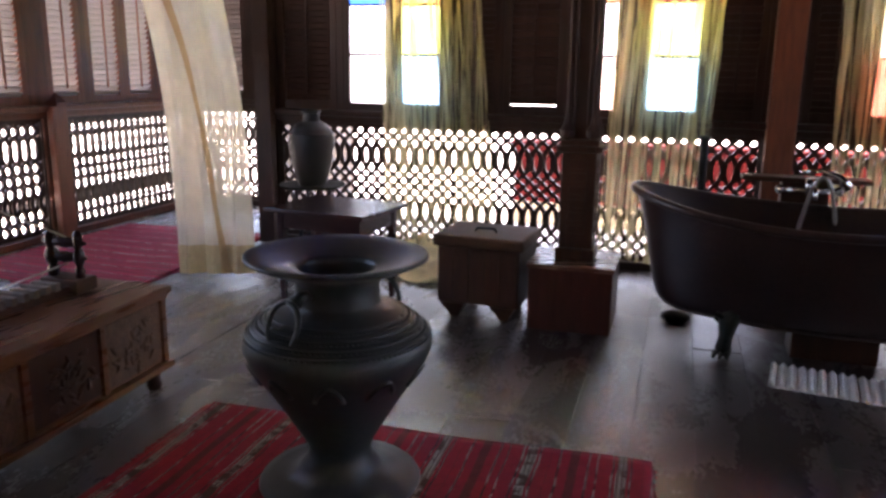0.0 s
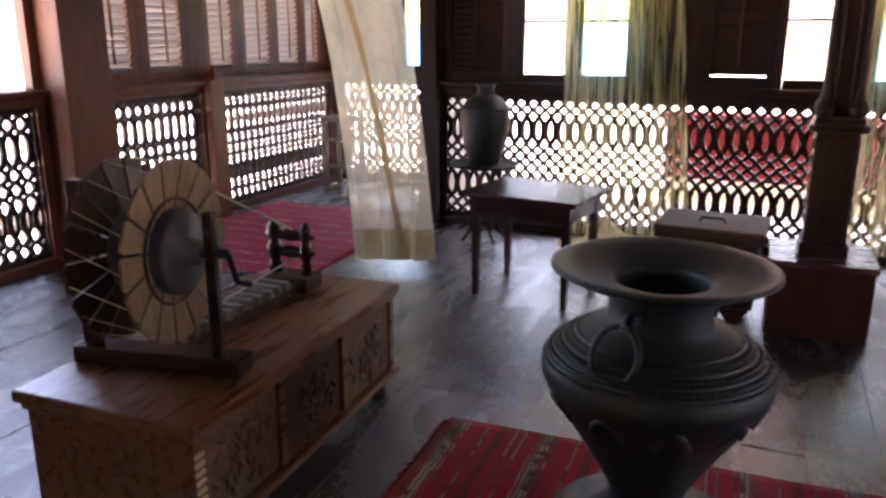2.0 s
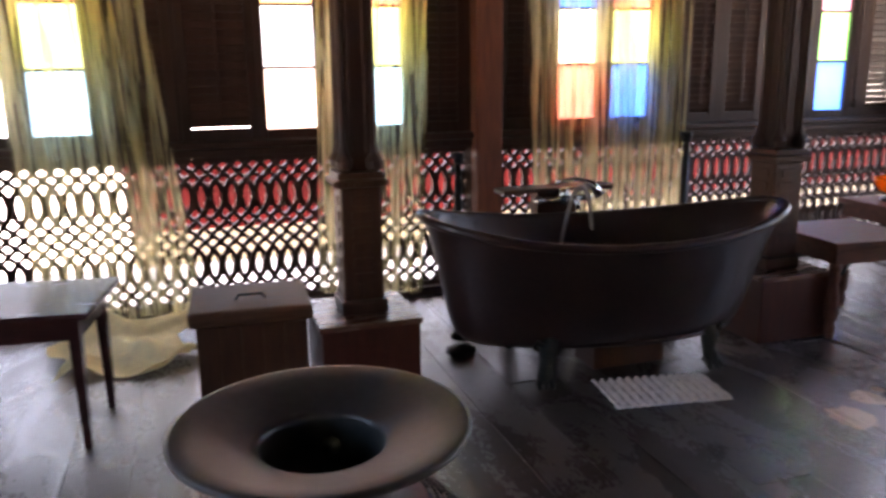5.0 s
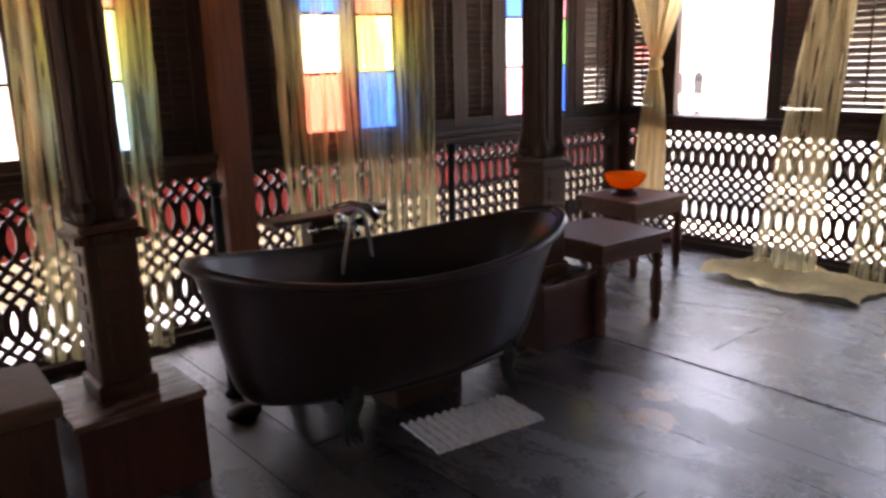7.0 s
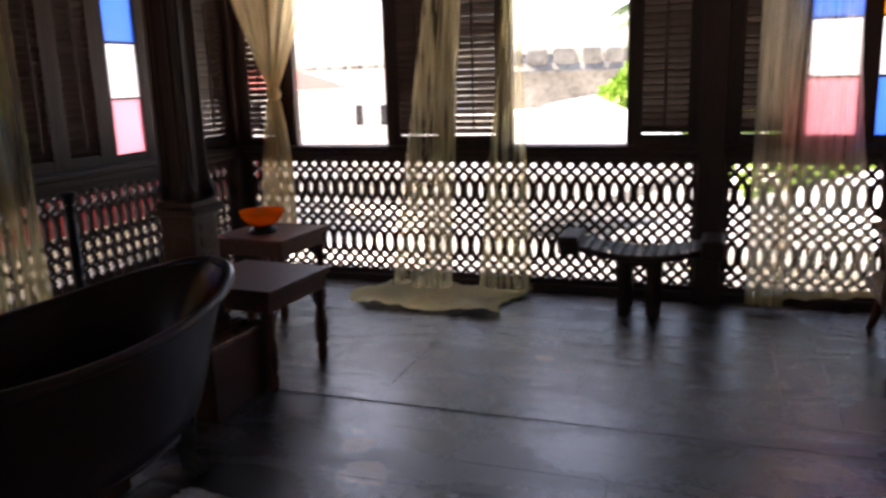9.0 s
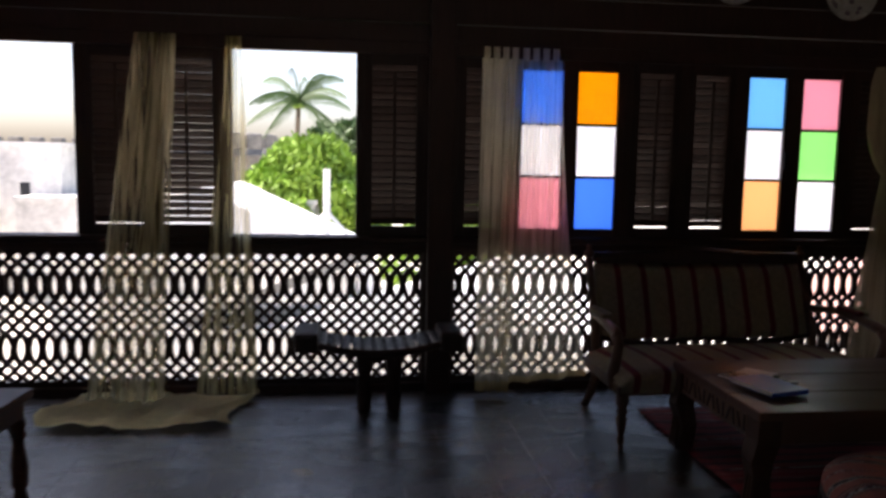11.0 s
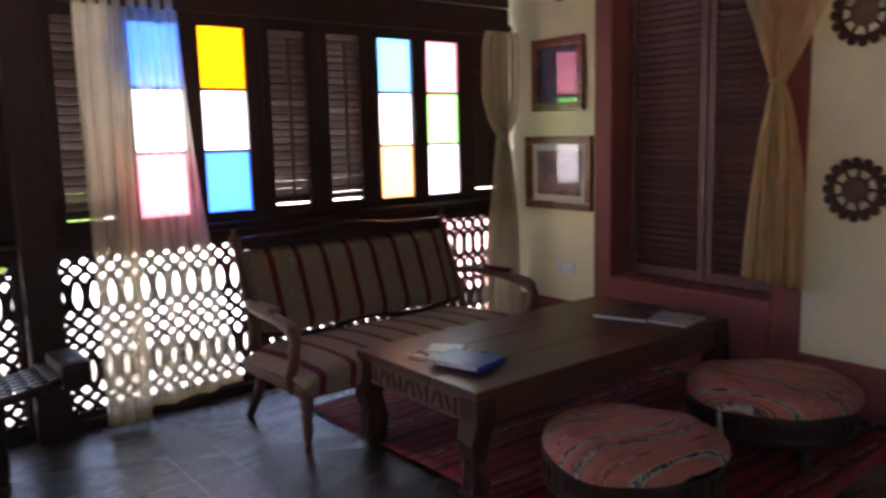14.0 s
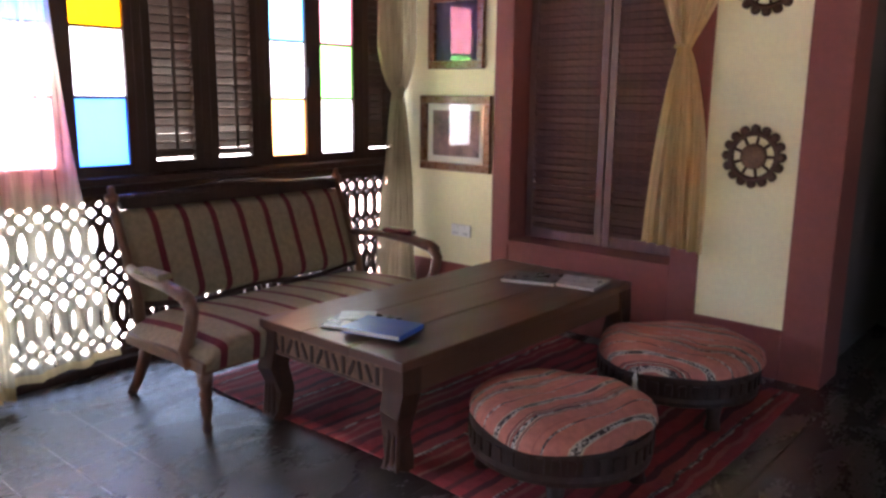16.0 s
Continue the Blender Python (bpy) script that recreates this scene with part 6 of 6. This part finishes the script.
def house(name, x, y, w, d, h, rot, label, roof, wins, arch=False):
    ob = thing(name, pose(x, y, -6, 0, 0, rot), label, "house", "houses outside")
    part("wall", boxed(-w / 2, w / 2, -d / 2, d / 2, 0, h), PLASTER_OUT, ob)
    if roof:
        bm = bmesh.new()
        v = [bm.verts.new(p) for p in ((-w / 2 - 0.4, -d / 2 - 0.4, h), (w / 2 + 0.4, -d / 2 - 0.4, h), (w / 2 + 0.4, d / 2 + 0.4, h), (-w / 2 - 0.4, d / 2 + 0.4, h), (0, -d / 2 + 1.5, h + 1.1), (0, d / 2 - 1.5, h + 1.1))]
        for f in ((0, 1, 4), (1, 2, 5, 4), (2, 3, 5), (3, 0, 4, 5), (3, 2, 1, 0)):
            bm.faces.new([v[i] for i in f])
        part("roof", bm, ROOF_RED, ob, "rusty red hipped roof")
    else:
        part("parapet", boxed(-w / 2 - 0.1, w / 2 + 0.1, -d / 2 - 0.1, d / 2 + 0.1, h, h + 0.25), PLASTER_OUT, ob)
    for yy, zz, ww, hh in wins:
        win = part("window", boxed(-w / 2 - 0.03, -w / 2 + 0.04, yy - ww / 2, yy + ww / 2, zz - hh / 2, zz + hh / 2), DARKHOLE, ob, "dark window opening")
        if arch:
            lath = lathe([(ww / 2, 0.0), (ww / 2, 0.07)], 20, m=pose(-w / 2 - 0.03, yy, zz + hh / 2, 0, 90, 0))
            part("arch", lath, DARKHOLE, ob)
        part("window_sill", boxed(-w / 2 - 0.12, -w / 2, yy - ww / 2 - 0.1, yy + ww / 2 + 0.1, zz - hh / 2 - 0.08, zz - hh / 2), PLASTER_OUT, ob)
    return ob


house("house", 48, 25.5, 8, 14, 8.0, 0, "long white plastered house with small dark windows", False, [(-5.15 + 1.7 * k, 5.45, 0.5, 1.25) for k in range(6)])
house("house", 36, 25.6, 7, 6.5, 7.2, 8, "white house with arched windows and a rusty red roof", True, [(-2.2, 6.0, 0.45, 0.8), (-1.2, 6.0, 0.45, 0.8), (0.4, 6.0, 0.45, 0.8), (-2.2, 4.2, 0.45, 0.8), (-1.2, 4.2, 0.45, 0.8)], True)


house("house", 45, 12.2, 8, 15, 5.2, 0, "low white flat-roofed house below the fort", False, [])


def gable_roof(x, y, w, l, z, rise, rot, mtl, label, name="shed"):
    ob = thing(name, pose(x, y, 0, 0, 0, rot), label, "shed", "sheds outside")
    bm = bmesh.new()
    v = [bm.verts.new(p) for p in ((-w / 2, -l / 2, z), (0, -l / 2, z + rise), (w / 2, -l / 2, z), (-w / 2, l / 2, z), (0, l / 2, z + rise), (w / 2, l / 2, z))]
    for f in ((0, 1, 4, 3), (1, 2, 5, 4), (0, 2, 1), (3, 4, 5), (0, 3, 5, 2)):
        bm.faces.new([v[i] for i in f])
    part("roof", bm, mtl, ob)
    part("wall", boxed(-w / 2 + 0.3, w / 2 - 0.3, -l / 2 + 0.3, l / 2 - 0.3, -6, z), PLASTER_OUT, ob)
    return ob


gable_roof(26.5, 7.2, 9, 9, -1.41, 2.1, 90, METAL_WHITE, "white sheet-metal gable roof below the windows")
ob = thing("garden_wall", pose(0, 9.3, 0), "long dark red painted wall outside the windows", "wall")
part("wall", boxed(-1.4, 10.0, 0, 0.3, -0.1, 0.5), WALL_RED, ob)
part("plaster_band", boxed(-1.4, 10.0, 0.02, 0.3, -0.65, -0.1), PLASTER_TAN, ob, "pale plaster band")
part("plinth", boxed(-1.4, 10.0, -0.1, 0.3, -6, -0.65), STONE_PLINTH, ob, "dark stone plinth")
part("coping", boxed(-1.45, 10.05, -0.06, 0.36, 0.5, 0.58, 0.02), WALL_RED, ob)
gable_roof(17, -13.0, 7, 8, -2.7, 2.1, 0, ROOF_PINK, "faded pink gable roof below the corner window")
gable_roof(13.5, 0.5, 6, 5, -1.3, 1.0, 60, METAL_WHITE, "pale sheet-metal roof close below the east windows")
ob = thing("lean_to", pose(16.5, 4.35, 0), "white lean-to with a dark sloping roof edge below the windows", "shed", "sheds outside")
part("roof", boxed(-1.5, 1.5, -2.1, 2.1, -0.1, 0.1, m=pose(0, 0, -1.0, -21.5, 0, 0)), STONE_OUT, ob, "dark weathered sloping roof")
part("wall", boxed(-1.3, 1.3, -1.8, 1.8, -6, -1.87), PLASTER_OUT, ob)
part("side_wall", boxed(-1.3, 1.3, -1.8, -1.5, -1.95, -0.55), PLASTER_OUT, ob)
ob = thing("antenna_mast", pose(20, 3.6, -6), "white metal mast with braces", "mast")
part("pole", tube([(0, 0, 0), (0, 0, 7.3)], 0.09, 8), METAL_WHITE, ob)
for s in (-1, 1):
    part("brace", tube([(0, 0, 6.2), (0, s * 0.7, 5.4)], 0.05, 6), METAL_WHITE, ob)


def crown_mesh(rng, rx, rz, count, size, mtl, ob):
    """A broken-edged crown of many small leaf clumps."""
    verts, faces = [], []
    clumps = []
    for _ in range(26):
        a, e = rng.uniform(0, 6.28), rng.uniform(-0.5, 1.4)
        clumps.append((rx * 0.75 * math.cos(a) * math.cos(e), rx * 0.75 * math.sin(a) * math.cos(e), rz * 0.75 * math.sin(e), rng.uniform(0.25, 0.45) * rx))
    for _ in range(count):
        cx, cy, cz, r = rng.choice(clumps)
        d = Vector((rng.gauss(0, 1), rng.gauss(0, 1), rng.gauss(0, 1))).normalized() * r * rng.uniform(0.75, 1.05)
        p = Vector((cx, cy, cz)) + d
        q = Euler((rng.uniform(0, 6.28), rng.uniform(0, 6.28), rng.uniform(0, 6.28))).to_matrix()
        b = len(verts)
        s = size * rng.uniform(0.6, 1.3)
        for c in ((-0.5, 0, 0), (0, -0.22, 0.05), (0.5, 0, 0), (0, 0.22, 0.05)):
            verts.append(tuple(p + q @ Vector(c) * s))
        faces.append((b, b + 1, b + 2, b + 3))
    me = bpy.data.meshes.new("crown")
    me.from_pydata(verts, [], faces)
    me.materials.append(mtl)
    o = new("crown", me)
    o.parent = ob
    return o


def tree(x, y, top, rx, rz, mtl, seed, label, count=9000, size=0.5):
    rng = random.Random(seed)
    ob = thing("tree", pose(x, y, -6), label, "tree", "trees outside")
    h = top + 6 - rz
    bm = tube([(0, 0, 0), (0.1, 0.1, h * 0.5), (0, 0, h)], [0.5, 0.38, 0.2], 9)
    for k in range(6):
        a = 6.28 * k / 6
        tube([(0, 0, h * 0.6), (rx * 0.35 * math.cos(a), rx * 0.35 * math.sin(a), h * 0.85), (rx * 0.6 * math.cos(a), rx * 0.6 * math.sin(a), h + rz * 0.2)], [0.22, 0.14, 0.06], 7, bm)
    part("trunk", bm, BARK, ob, smooth=True)
    c = crown_mesh(rng, rx, rz, count, size, mtl, ob)
    c.location = (0, 0, h)
    return ob


tree(44, 5.0, 2.5, 3.9, 3.9, LEAF_A, 1, "dense bright green mango tree", 14000, 0.55)
tree(38, -2.5, 0.8, 4.0, 3.4, LEAF_A, 2, "dense bright green mango tree", 12000, 0.5)
tree(80, 1.6, 4.6, 7.0, 4.8, LEAF_B, 3, "broad dark green tree further off", 12000, 0.9)
tree(72, -10.0, 2.4, 7.0, 4.5, LEAF_B, 4, "broad dark green tree further off", 10000, 0.9)
tree(90, 20.0, 1.5, 9.0, 4.0, LEAF_B, 6, "broad dark green tree further off", 8000, 1.0)


def palm(x, y, top, seed):
    rng = random.Random(seed)
    ob = thing("coconut_palm", pose(x, y, -6), "tall coconut palm with drooping fronds", "palm tree")
    h = top + 6
    part("trunk", tube([(0.9, 0.6, 0), (0.4, 0.3, h * 0.5), (0, 0, h)], [0.3, 0.2, 0.15], 9), BARK, ob, smooth=True)
    for k in range(17):
        a, up = 2 * math.pi * k / 17 + rng.uniform(-0.3, 0.3), rng.uniform(-0.5, 2.1)
        d = Vector((math.cos(a), math.sin(a), 0))
        pts = [d * (3.4 * s) + Vector((0, 0, h + up * 2.6 * s - (1.7 + 0.75 * up) * s * s)) for s in (i / 12 for i in range(13))]
        bm = tube(pts, [0.06 * (1 - 0.8 * i / 12) for i in range(13)], 4)
        side = Vector((-d.y, d.x, 0))
        for i in range(1, 13):
            for sgn in (-1, 1):
                for j in (0.0, 0.5):
                    p = pts[i] * (1 - j) + pts[i - 1] * j
                    ln = 0.85 * math.sin(math.pi * (0.15 + 0.8 * i / 13)) + 0.1
                    tip = p + side * sgn * ln * 0.5 + d * 0.3 * ln + Vector((0, 0, -0.85 * ln))
                    q = d * 0.06
                    vs = [bm.verts.new(p - q), bm.verts.new(p + q), bm.verts.new(tip)]
                    bm.faces.new(vs)
        part("frond", bm, LEAF_B, ob)
    for k in range(7):
        a = 0.9 * k
        part("coconut", lathe([(0.03, -0.18), (0.14, -0.08), (0.15, 0.04), (0.05, 0.15)], 8, m=Matrix.Translation((0.3 * math.cos(a), 0.3 * math.sin(a), h - 0.4))), LEAF_A, ob, smooth=True)


palm(52, 6.2, 5.5, 3)
